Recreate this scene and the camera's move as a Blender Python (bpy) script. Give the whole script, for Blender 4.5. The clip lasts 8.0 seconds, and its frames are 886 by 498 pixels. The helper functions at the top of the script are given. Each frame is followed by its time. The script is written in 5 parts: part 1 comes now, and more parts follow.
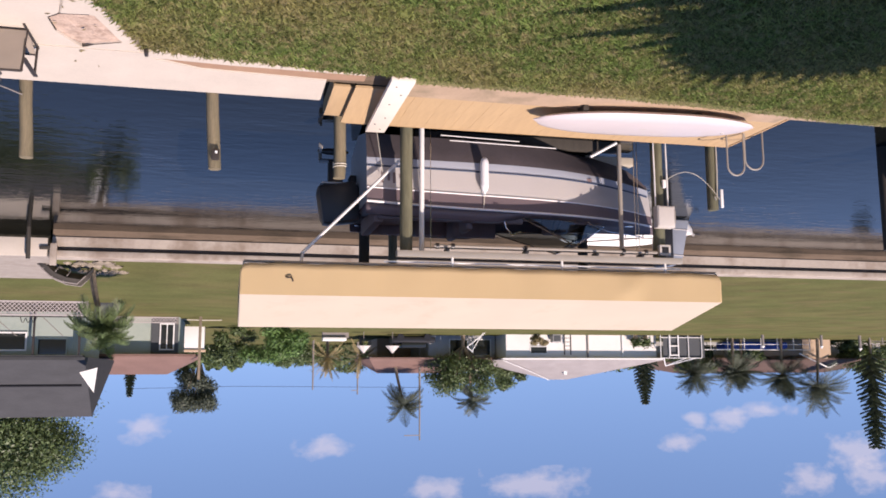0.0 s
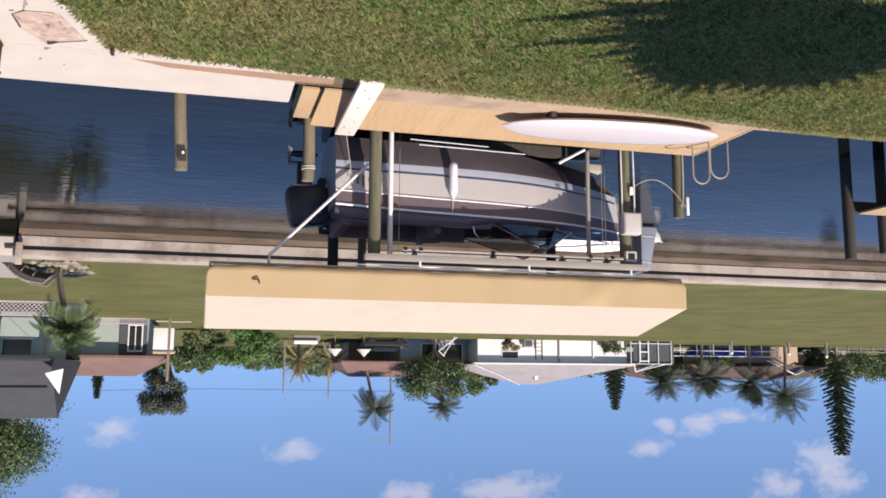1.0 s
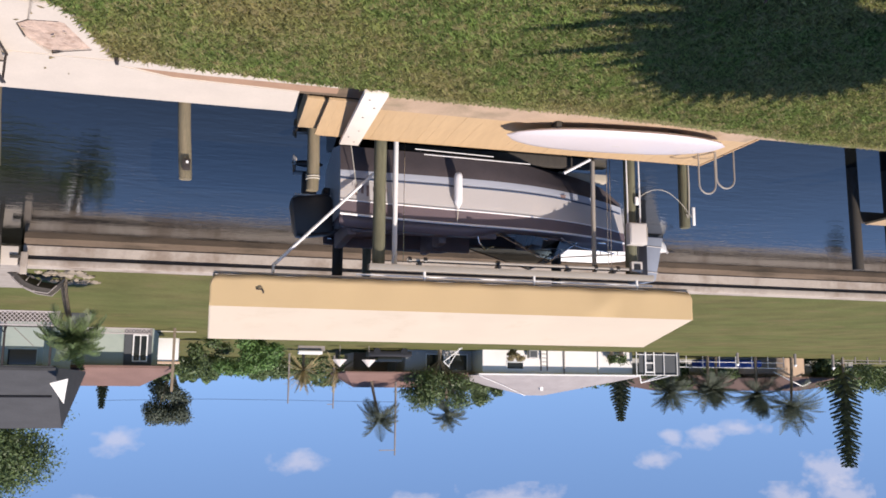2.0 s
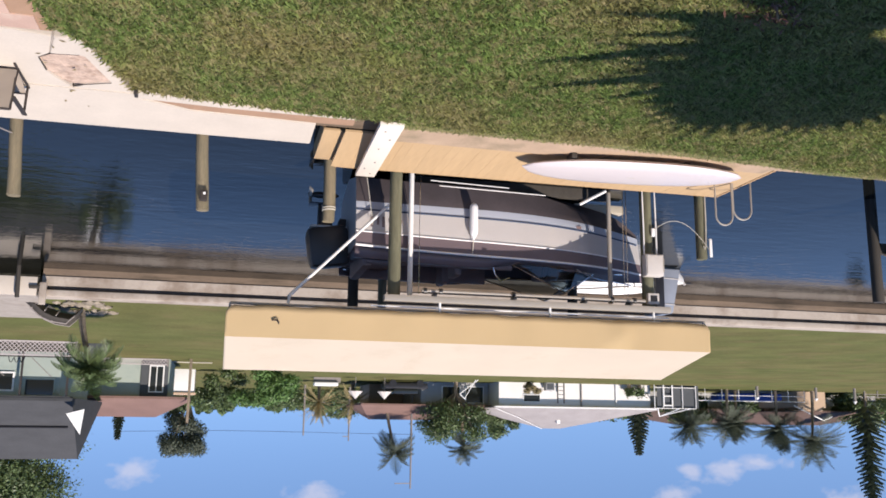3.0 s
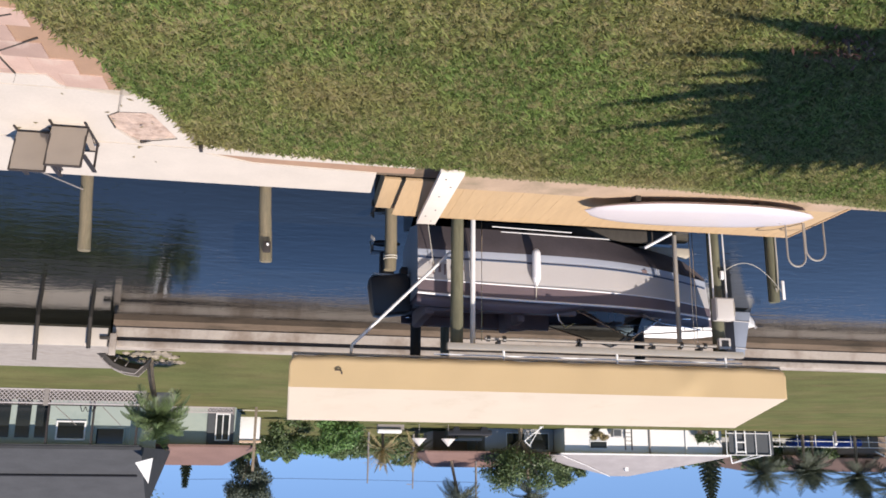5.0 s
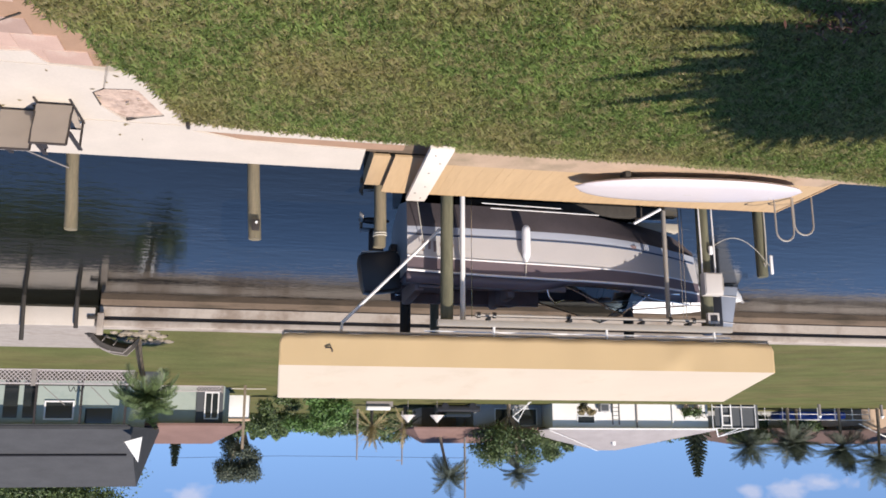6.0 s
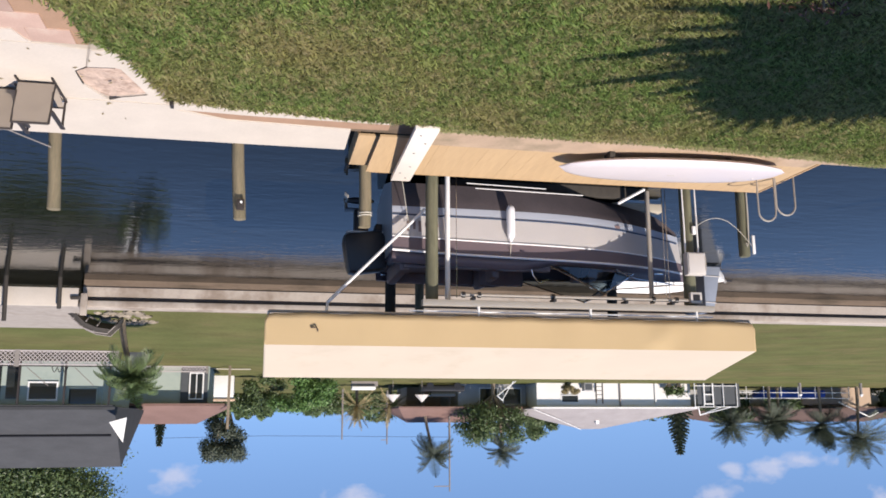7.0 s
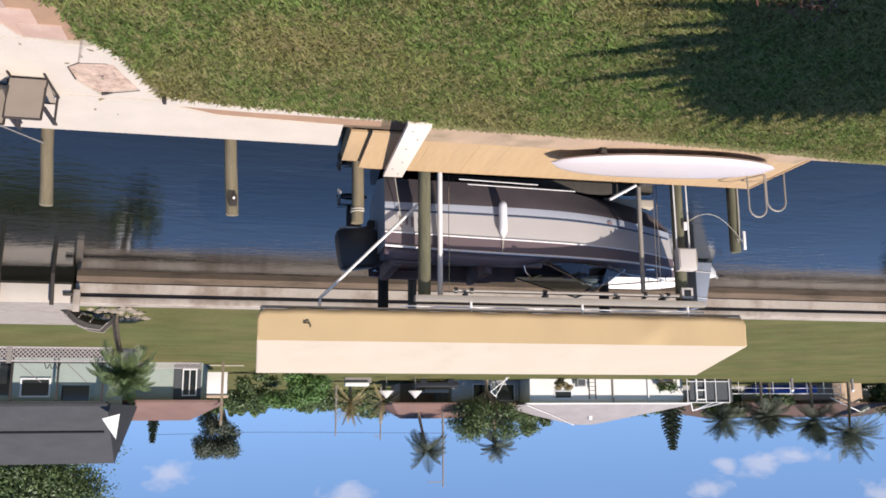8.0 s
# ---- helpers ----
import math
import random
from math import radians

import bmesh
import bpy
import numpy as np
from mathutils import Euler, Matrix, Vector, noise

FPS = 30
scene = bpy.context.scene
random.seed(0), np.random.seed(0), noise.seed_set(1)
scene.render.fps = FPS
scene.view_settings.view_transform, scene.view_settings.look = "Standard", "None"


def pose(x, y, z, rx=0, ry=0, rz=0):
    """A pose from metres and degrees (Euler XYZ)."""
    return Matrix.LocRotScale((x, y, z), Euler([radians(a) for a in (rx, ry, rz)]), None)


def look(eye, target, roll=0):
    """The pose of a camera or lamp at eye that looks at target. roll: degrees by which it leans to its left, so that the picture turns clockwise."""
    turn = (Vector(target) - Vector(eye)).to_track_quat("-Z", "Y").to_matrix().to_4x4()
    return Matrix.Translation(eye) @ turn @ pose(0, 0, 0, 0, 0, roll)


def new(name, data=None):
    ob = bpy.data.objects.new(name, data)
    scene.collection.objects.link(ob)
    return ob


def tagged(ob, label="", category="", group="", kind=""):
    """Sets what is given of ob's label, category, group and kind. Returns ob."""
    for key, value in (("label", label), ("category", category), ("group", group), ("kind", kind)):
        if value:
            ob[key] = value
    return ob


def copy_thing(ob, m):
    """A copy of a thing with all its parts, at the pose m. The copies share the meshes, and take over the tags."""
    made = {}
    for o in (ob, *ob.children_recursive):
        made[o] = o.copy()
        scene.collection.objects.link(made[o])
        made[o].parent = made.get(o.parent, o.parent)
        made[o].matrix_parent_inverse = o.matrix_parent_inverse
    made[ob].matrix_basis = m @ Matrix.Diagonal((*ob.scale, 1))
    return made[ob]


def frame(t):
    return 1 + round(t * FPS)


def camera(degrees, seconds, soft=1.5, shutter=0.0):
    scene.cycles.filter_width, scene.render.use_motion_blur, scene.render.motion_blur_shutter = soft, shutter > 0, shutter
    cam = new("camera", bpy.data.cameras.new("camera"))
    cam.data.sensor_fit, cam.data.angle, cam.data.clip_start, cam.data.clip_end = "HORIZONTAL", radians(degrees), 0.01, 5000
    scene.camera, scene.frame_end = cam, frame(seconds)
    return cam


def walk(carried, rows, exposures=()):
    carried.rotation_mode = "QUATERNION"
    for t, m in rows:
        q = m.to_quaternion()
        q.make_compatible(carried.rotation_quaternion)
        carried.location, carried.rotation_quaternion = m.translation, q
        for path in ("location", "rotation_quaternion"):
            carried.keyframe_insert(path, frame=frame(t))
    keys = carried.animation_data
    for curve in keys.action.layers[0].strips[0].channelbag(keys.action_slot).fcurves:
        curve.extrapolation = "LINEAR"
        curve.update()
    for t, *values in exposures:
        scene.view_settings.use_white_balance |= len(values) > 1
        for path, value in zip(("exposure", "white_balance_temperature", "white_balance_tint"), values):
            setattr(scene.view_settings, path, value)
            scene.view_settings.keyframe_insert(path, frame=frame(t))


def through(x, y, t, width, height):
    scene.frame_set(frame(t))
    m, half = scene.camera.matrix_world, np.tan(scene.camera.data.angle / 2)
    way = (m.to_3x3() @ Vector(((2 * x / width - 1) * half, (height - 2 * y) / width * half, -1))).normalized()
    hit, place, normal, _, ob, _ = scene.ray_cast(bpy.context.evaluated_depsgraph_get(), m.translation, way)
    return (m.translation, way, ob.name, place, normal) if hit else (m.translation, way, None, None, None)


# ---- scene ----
cam = camera(54.0, 8.0, soft=1.7)
walk(cam, [
    (0, look((0.3254, 0.6658, 3.8149), (-0.1401, 2.5906, 3.5344), 179.82)),
    (0.5, look((0.2538, 0.5923, 3.8142), (-0.2745, 2.4996, 3.5259), 180.17)),
    (1, look((0.2415, 0.6025, 3.8233), (-0.2815, 2.5111, 3.5334), 180.28)),
    (1.5, look((0.2296, 0.6410, 3.8207), (-0.2877, 2.5502, 3.5252), 180.34)),
    (3, look((0.2027, 0.6620, 3.8255), (-0.2676, 2.5674, 3.4408), 180.69)),
    (3.5, look((0.1857, 0.6093, 3.8162), (-0.2434, 2.5148, 3.3861), 180.90)),
    (4, look((0.1759, 0.6603, 3.7835), (-0.2017, 2.5672, 3.3131), 180.96)),
    (4.5, look((0.1799, 0.7292, 3.7651), (-0.1421, 2.6407, 3.2727), 180.73)),
    (6, look((0.2283, 0.8159, 3.7620), (-0.1308, 2.7352, 3.3294), 180.03)),
    (6.5, look((0.2310, 0.8176, 3.7661), (-0.1470, 2.7391, 3.3600), 179.90)),
    (7, look((0.2391, 0.7829, 3.7759), (-0.1562, 2.7046, 3.3875), 179.81)),
    (7.5, look((0.2410, 0.7661, 3.7809), (-0.1667, 2.6869, 3.4012), 179.75)),
    (8, look((0.2312, 0.7383, 3.7940), (-0.1789, 2.6585, 3.4139), 179.70)),
], exposures=[(0, 0.76, 6850, 21), (0.5, 0.77, 6650, 14), (1.5, 0.77, 6600, 14), (3, 0.79, 6520, 12), (8, 0.8, 6500, 11)])

# ---- world and sun ----
SUN_AZ, SUN_EL = radians(206.0), radians(50.0)
world = bpy.data.worlds.new("sky")
scene.world = world
world.use_nodes = True
wt = world.node_tree
sky = wt.nodes.new("ShaderNodeTexSky")
sky.sky_type = "NISHITA"
sky.sun_disc = False
sky.sun_elevation, sky.sun_rotation = SUN_EL, SUN_AZ
sky_at = wt.nodes.new("ShaderNodeTexCoord")
lift_sky = wt.nodes.new("ShaderNodeMapping")
lift_sky.inputs["Location"].default_value = (0, 0, 0.3)
wt.links.new(sky_at.outputs["Generated"], lift_sky.inputs[0])
wt.links.new(lift_sky.outputs[0], sky.inputs[0])
sky.altitude, sky.air_density, sky.dust_density, sky.ozone_density = 1500, 1.0, 0.0, 4.0
back = wt.nodes["Background"]
grade = wt.nodes.new("ShaderNodeMix")
grade.data_type, grade.blend_type = "RGBA", "MULTIPLY"
grade.inputs["Factor"].default_value = 1.0
grade.inputs[7].default_value = (0.98, 0.98, 0.96, 1)
wt.links.new(sky.outputs[0], grade.inputs[6])
wt.links.new(grade.outputs[2], back.inputs[0])
back.inputs[1].default_value = 0.125
sun = new("sun", bpy.data.lights.new("sun", "SUN"))
sun.data.energy, sun.data.angle, sun.data.color = 3.95, radians(0.53), (1.0, 0.91, 0.82)
sun.matrix_world = look((math.sin(SUN_AZ) * 50, math.cos(SUN_AZ) * 50, 50 * math.tan(SUN_EL)), (0, 0, 0))

# ---- levels ----
DECK, LAND, FAR, WATER = 0.0, 0.22, 0.5, -0.28


# ---- materials ----
def material(name, colour, rough=0.6, metal=0.0, vary=0.12, scale=6.0, fine=60.0, bump=0.15, dirt=None, dirt_scale=1.5,
             dirt_at=0.6, island=0.0, random_by=0.0, stretch=(1, 1, 1), spec=0.5, through=0.0, depth=0.01, patch=None, patch_scale=0.6):
    m = bpy.data.materials.new(name)
    m.use_nodes = True
    t = m.node_tree
    n, l = t.nodes, t.links
    b = n["Principled BSDF"]
    b.inputs["Roughness"].default_value = rough
    b.inputs["Metallic"].default_value = metal
    b.inputs["Specular IOR Level"].default_value = spec
    co = n.new("ShaderNodeTexCoord")
    mp = n.new("ShaderNodeMapping")
    mp.inputs["Scale"].default_value = stretch
    l.new(co.outputs["Object"], mp.inputs[0])
    big, small = n.new("ShaderNodeTexNoise"), n.new("ShaderNodeTexNoise")
    for q, s, d in ((big, scale, 5), (small, fine, 3)):
        q.inputs["Scale"].default_value = s
        q.inputs["Detail"].default_value = d
        l.new(mp.outputs[0], q.inputs["Vector"])
    add = n.new("ShaderNodeMath")
    add.operation = "MULTIPLY_ADD"
    add.inputs[1].default_value = 0.6
    l.new(small.outputs[0], add.inputs[0])
    l.new(big.outputs[0], add.inputs[2])
    rng = n.new("ShaderNodeMapRange")
    rng.inputs[1].default_value, rng.inputs[2].default_value = 0.45, 1.15
    rng.inputs[3].default_value, rng.inputs[4].default_value = 1 - vary, 1 + vary
    l.new(add.outputs[0], rng.inputs[0])
    value = rng.outputs[0]
    for amount, source in ((island, "ShaderNodeNewGeometry"), (random_by, "ShaderNodeObjectInfo")):
        if amount:
            g = n.new(source)
            r2 = n.new("ShaderNodeMapRange")
            r2.inputs[3].default_value, r2.inputs[4].default_value = 1 - amount, 1 + amount
            l.new(g.outputs["Random Per Island" if "Geometry" in source else "Random"], r2.inputs[0])
            mu = n.new("ShaderNodeMath")
            mu.operation = "MULTIPLY"
            l.new(value, mu.inputs[0])
            l.new(r2.outputs[0], mu.inputs[1])
            value = mu.outputs[0]
    hsv = n.new("ShaderNodeHueSaturation")
    hsv.inputs["Color"].default_value = (*colour, 1)
    l.new(value, hsv.inputs["Value"])
    tint = hsv.outputs[0]
    if patch:
        pn = n.new("ShaderNodeTexNoise")
        pn.inputs["Scale"].default_value, pn.inputs["Detail"].default_value = patch_scale, 4
        l.new(mp.outputs[0], pn.inputs["Vector"])
        pr = n.new("ShaderNodeMapRange")
        pr.inputs[1].default_value, pr.inputs[2].default_value, pr.inputs[4].default_value = 0.42, 0.62, 0.75
        l.new(pn.outputs[0], pr.inputs[0])
        pm = n.new("ShaderNodeMix")
        pm.data_type = "RGBA"
        l.new(pr.outputs[0], pm.inputs["Factor"])
        l.new(tint, pm.inputs[6])
        h2 = n.new("ShaderNodeHueSaturation")
        h2.inputs["Color"].default_value = (*patch, 1)
        l.new(value, h2.inputs["Value"])
        l.new(h2.outputs[0], pm.inputs[7])
        tint = pm.outputs[2]
    if dirt:
        dn = n.new("ShaderNodeTexNoise")
        dn.inputs["Scale"].default_value, dn.inputs["Detail"].default_value = dirt_scale, 7
        dn.inputs["Roughness"].default_value = 0.65
        l.new(mp.outputs[0], dn.inputs["Vector"])
        dr = n.new("ShaderNodeMapRange")
        dr.inputs[1].default_value, dr.inputs[2].default_value = dirt_at - 0.08, dirt_at + 0.1
        l.new(dn.outputs[0], dr.inputs[0])
        mix = n.new("ShaderNodeMix")
        mix.data_type = "RGBA"
        l.new(dr.outputs[0], mix.inputs["Factor"])
        l.new(tint, mix.inputs[6])
        mix.inputs[7].default_value = (*dirt, 1)
        tint = mix.outputs[2]
    l.new(tint, b.inputs["Base Color"])
    if bump:
        bp = n.new("ShaderNodeBump")
        bp.inputs["Strength"].default_value, bp.inputs["Distance"].default_value = bump, depth
        l.new(add.outputs[0], bp.inputs["Height"])
        l.new(bp.outputs[0], b.inputs["Normal"])
    if through:
        tr = n.new("ShaderNodeBsdfTranslucent")
        l.new(tint, tr.inputs[0])
        ms = n.new("ShaderNodeMixShader")
        ms.inputs[0].default_value = through
        l.new(b.outputs[0], ms.inputs[1])
        l.new(tr.outputs[0], ms.inputs[2])
        l.new(ms.outputs[0], n["Material Output"].inputs[0])
    return m


def glass(name, colour, rough=0.02):
    m = bpy.data.materials.new(name)
    m.use_nodes = True
    n, l = m.node_tree.nodes, m.node_tree.links
    g, t = n.new("ShaderNodeBsdfGlossy"), n.new("ShaderNodeBsdfTransparent")
    mx, f = n.new("ShaderNodeMixShader"), n.new("ShaderNodeFresnel")
    g.inputs["Roughness"].default_value = rough
    t.inputs[0].default_value = (*colour, 1)
    f.inputs[0].default_value = 1.5
    l.new(f.outputs[0], mx.inputs[0])
    l.new(t.outputs[0], mx.inputs[1])
    l.new(g.outputs[0], mx.inputs[2])
    l.new(mx.outputs[0], n["Material Output"].inputs[0])
    return m


def water_material():
    m = bpy.data.materials.new("canal water")
    m.use_nodes = True
    n, l = m.node_tree.nodes, m.node_tree.links
    b = n["Principled BSDF"]
    b.inputs["Base Color"].default_value = (0.005, 0.0055, 0.005, 1)
    b.inputs["Roughness"].default_value = 0.03
    b.inputs["IOR"].default_value = 1.33
    co = n.new("ShaderNodeTexCoord")
    total = None
    for scale, stretch, amount in ((0.5, (0.6, 1.4, 1), 0.32), (2.4, (0.75, 1.6, 1), 0.2), (7.0, (0.8, 1.7, 1), 0.07)):
        mp = n.new("ShaderNodeMapping")
        mp.inputs["Scale"].default_value = stretch
        mp.inputs["Rotation"].default_value = (0, 0, 0.15)
        l.new(co.outputs["Object"], mp.inputs[0])
        q = n.new("ShaderNodeTexNoise")
        q.inputs["Scale"].default_value, q.inputs["Detail"].default_value = scale, 3
        q.inputs["Distortion"].default_value = 0.4
        l.new(mp.outputs[0], q.inputs["Vector"])
        a = n.new("ShaderNodeMath")
        a.operation = "MULTIPLY_ADD"
        a.inputs[1].default_value = amount
        l.new(q.outputs[0], a.inputs[0])
        if total is None:
            a.inputs[2].default_value = 0
        else:
            l.new(total, a.inputs[2])
        total = a.outputs[0]
    # calm reaches between patches of wind ripple
    gust = n.new("ShaderNodeTexNoise")
    gust.inputs["Scale"].default_value, gust.inputs["Detail"].default_value = 0.16, 5
    l.new(co.outputs["Object"], gust.inputs["Vector"])
    calm = n.new("ShaderNodeMapRange")
    for k, v in ((1, 0.36), (2, 0.7), (3, 0.02), (4, 0.085)):
        calm.inputs[k].default_value = v
    l.new(gust.outputs[0], calm.inputs[0])
    bp = n.new("ShaderNodeBump")
    bp.inputs["Strength"].default_value = 0.7
    l.new(calm.outputs[0], bp.inputs["Distance"])
    l.new(total, bp.inputs["Height"])
    l.new(bp.outputs[0], b.inputs["Normal"])
    return m


M = {
    "soil": material("lawn thatch", (0.2, 0.19, 0.08), 0.95, vary=0.3, scale=2.0, fine=45, bump=0.6, dirt=(0.19, 0.15, 0.075), dirt_scale=1.6, dirt_at=0.55, depth=0.03),
    "grass": material("grass blade", (0.22, 0.295, 0.09), 0.55, patch=(0.37, 0.32, 0.14), patch_scale=0.55, vary=0.22, scale=1.5, fine=30, bump=0, island=0.55, dirt=(0.48, 0.41, 0.22), dirt_scale=9.0, dirt_at=0.56, through=0.5),
    "farlawn": material("far lawn", (0.1, 0.108, 0.04), 1.0, spec=0.05, vary=0.3, scale=0.5, fine=9, bump=0.5, patch=(0.13, 0.115, 0.05), patch_scale=0.11, dirt=(0.15, 0.12, 0.06), dirt_scale=0.6, dirt_at=0.62, depth=0.05),
    "concrete": material("white seawall concrete", (0.53, 0.465, 0.39), 0.85, vary=0.09, scale=2, fine=40, bump=0.12, dirt=(0.5, 0.44, 0.36), dirt_scale=1.7, dirt_at=0.72),
    "oldconc": material("weathered concrete", (0.32, 0.28, 0.24), 0.9, vary=0.2, scale=3, fine=40, bump=0.3, dirt=(0.25, 0.21, 0.17), dirt_scale=2.5, dirt_at=0.6),
    "wetwall": material("tide-stained concrete", (0.19, 0.135, 0.09), 0.75, vary=0.3, scale=1.2, fine=20, bump=0.4, dirt=(0.09, 0.065, 0.04), dirt_scale=1.0, dirt_at=0.56, stretch=(0.5, 1, 2.5)),
    "waler": material("dark strip under far cap", (0.1, 0.08, 0.065), 0.9, vary=0.25, scale=2, fine=20, bump=0.3, stretch=(0.3, 2, 2)),
    "cappale": material("pale far cap", (0.43, 0.365, 0.3), 0.9, vary=0.14, scale=0.7, fine=12, bump=0.2, dirt=(0.27, 0.21, 0.16), dirt_scale=0.8, dirt_at=0.56),
    "tile": material("terracotta paver", (0.42, 0.285, 0.225), 0.85, vary=0.15, scale=3, fine=45, bump=0.25, random_by=0.2, dirt=(0.5, 0.4, 0.32), dirt_scale=2.2, dirt_at=0.62),
    "brown": material("brown brick strip", (0.33, 0.205, 0.13), 0.9, vary=0.15, scale=4, fine=50, bump=0.3),
    "deck": material("tan deck board", (0.47, 0.325, 0.18), 0.75, vary=0.1, scale=3, fine=40, bump=0.2, random_by=0.035, stretch=(6, 0.6, 1), dirt=(0.4, 0.28, 0.16), dirt_scale=1.2, dirt_at=0.66),
    "fascia": material("tan fascia timber", (0.47, 0.3, 0.15), 0.8, vary=0.12, scale=2, fine=30, bump=0.2, stretch=(0.5, 4, 4)),
    "whitewood": material("white painted plank", (0.74, 0.66, 0.57), 0.6, vary=0.06, scale=3, fine=50, bump=0.1, dirt=(0.45, 0.38, 0.3), dirt_scale=5, dirt_at=0.72),
    "pile": material("weathered piling", (0.21, 0.17, 0.105), 0.9, vary=0.3, scale=5, fine=40, bump=0.5, stretch=(3, 3, 0.35), dirt=(0.11, 0.1, 0.06), dirt_scale=2.0, dirt_at=0.55),
    "greenpile": material("treated green piling", (0.135, 0.13, 0.08), 0.9, vary=0.25, scale=5, fine=40, bump=0.4, stretch=(3, 3, 0.35), dirt=(0.08, 0.075, 0.045), dirt_scale=2.0, dirt_at=0.55),
    "darkwood": material("dark timber and shade lines", (0.045, 0.038, 0.03), 0.8, vary=0.3, scale=4, fine=40, bump=0.4, stretch=(2, 2, 0.4)),
    "alu": material("aluminium", (0.37, 0.33, 0.28), 0.45, 0.25, vary=0.08, scale=4, fine=60, bump=0.04),
    "whitepipe": material("white pipe", (0.75, 0.73, 0.7), 0.4, vary=0.05, scale=5, fine=40, bump=0.03, dirt=(0.45, 0.42, 0.38), dirt_scale=6, dirt_at=0.68),
    "greybox": material("grey enclosure", (0.5, 0.46, 0.42), 0.55, vary=0.06, scale=6, fine=60, bump=0.04),
    "black": material("black plastic", (0.018, 0.017, 0.019), 0.4, vary=0.2, scale=5, fine=50, bump=0.05),
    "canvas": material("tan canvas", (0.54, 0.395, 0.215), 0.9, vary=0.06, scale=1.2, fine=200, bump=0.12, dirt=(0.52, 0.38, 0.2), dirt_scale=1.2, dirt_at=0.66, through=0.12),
    "palecanvas": material("paler canvas", (0.56, 0.475, 0.37), 0.9, vary=0.05, scale=1.2, fine=200, bump=0.12, dirt=(0.5, 0.41, 0.3), dirt_scale=0.9, dirt_at=0.64, through=0.12),
    "hull": material("grey-white gelcoat", (0.47, 0.44, 0.42), 0.32, vary=0.04, scale=2, fine=30, bump=0.01, dirt=(0.5, 0.46, 0.42), dirt_scale=2, dirt_at=0.68),
    "ledge": material("tan-brown ledge concrete", (0.4, 0.29, 0.2), 0.9, vary=0.15, scale=3, fine=40, bump=0.3, dirt=(0.26, 0.2, 0.13), dirt_scale=2.0, dirt_at=0.6),
    "rubble": material("pinkish rubble", (0.5, 0.37, 0.29), 0.95, vary=0.3, scale=7, fine=40, bump=0.8, dirt=(0.28, 0.19, 0.14), dirt_scale=6, dirt_at=0.58, depth=0.03),
    "plumhull": material("plum-grey gelcoat band", (0.13, 0.097, 0.105), 0.45, vary=0.06, scale=2, fine=30, bump=0.01),
    "paleband": material("pale blue-grey boot band", (0.4, 0.42, 0.47), 0.32, vary=0.04, scale=2, fine=30, bump=0.01),
    "bottom": material("dark hull bottom", (0.075, 0.06, 0.062), 0.7, vary=0.2, scale=3, fine=30, bump=0.1),
    "bluestripe": material("blue pinstripe", (0.035, 0.055, 0.1), 0.3, vary=0.05, bump=0),
    "rubber": material("pale rub rail", (0.8, 0.78, 0.77), 0.35, vary=0.06, bump=0.02),
    "interior": material("plum vinyl upholstery", (0.2, 0.135, 0.125), 0.6, vary=0.15, scale=5, fine=60, bump=0.08),
    "fender": material("white fender vinyl", (0.75, 0.74, 0.74), 0.4, vary=0.05, bump=0.02),
    "board": material("white paddleboard", (0.55, 0.5, 0.5), 0.35, vary=0.03, scale=2, fine=30, bump=0.01, dirt=(0.6, 0.52, 0.5), dirt_scale=3, dirt_at=0.76),
    "rope": material("pale rope", (0.5, 0.46, 0.38), 0.9, vary=0.2, bump=0.2),
    "sling": material("taupe sling mesh", (0.42, 0.35, 0.28), 0.8, vary=0.08, scale=4, fine=300, bump=0.1, through=0.3),
    "bronze": material("dark bronze frame", (0.05, 0.04, 0.035), 0.5, 0.3, vary=0.1, bump=0.03),
    "plank": material("weathered pale plank", (0.42, 0.37, 0.29), 0.85, vary=0.15, scale=3, fine=40, bump=0.3, stretch=(0.5, 4, 4), dirt=(0.25, 0.21, 0.16), dirt_scale=3, dirt_at=0.6),
    "red": material("red sticker", (0.6, 0.09, 0.05), 0.5, vary=0.05, bump=0),
    "steelblue": material("grey-blue cowling", (0.25, 0.27, 0.31), 0.35, vary=0.06, bump=0.01),
    "mint": material("pale green stucco", (0.34, 0.385, 0.335), 0.9, vary=0.06, scale=0.8, fine=30, bump=0.1, dirt=(0.28, 0.33, 0.29), dirt_scale=0.6),
    "stuccowhite": material("white stucco", (0.75, 0.72, 0.68), 0.9, vary=0.05, scale=0.8, fine=30, bump=0.1),
    "stuccotan": material("tan stucco", (0.5, 0.36, 0.25), 0.9, vary=0.08, scale=0.8, fine=30, bump=0.1),
    "stuccogrey": material("grey stucco", (0.36, 0.35, 0.34), 0.9, vary=0.08, scale=0.8, fine=30, bump=0.1),
    "roofgrey": material("dark grey shingle", (0.06, 0.061, 0.064), 0.9, vary=0.16, scale=1.0, fine=9, bump=0.5, spec=0.15, stretch=(1, 1, 3), depth=0.03),
    "rooflight": material("light grey shingle", (0.33, 0.3, 0.29), 0.9, vary=0.14, scale=0.8, fine=9, bump=0.5, spec=0.15, depth=0.03),
    "roofred": material("rosy brown roof", (0.2, 0.125, 0.105), 0.9, vary=0.15, scale=0.8, fine=9, bump=0.5, spec=0.15, depth=0.03),
    "roofdark": material("brown tile roof", (0.12, 0.08, 0.065), 0.9, vary=0.15, scale=0.8, fine=9, bump=0.5, spec=0.15, depth=0.03),
    "trimwhite": material("white trim", (0.78, 0.76, 0.73), 0.6, vary=0.04, bump=0.03),
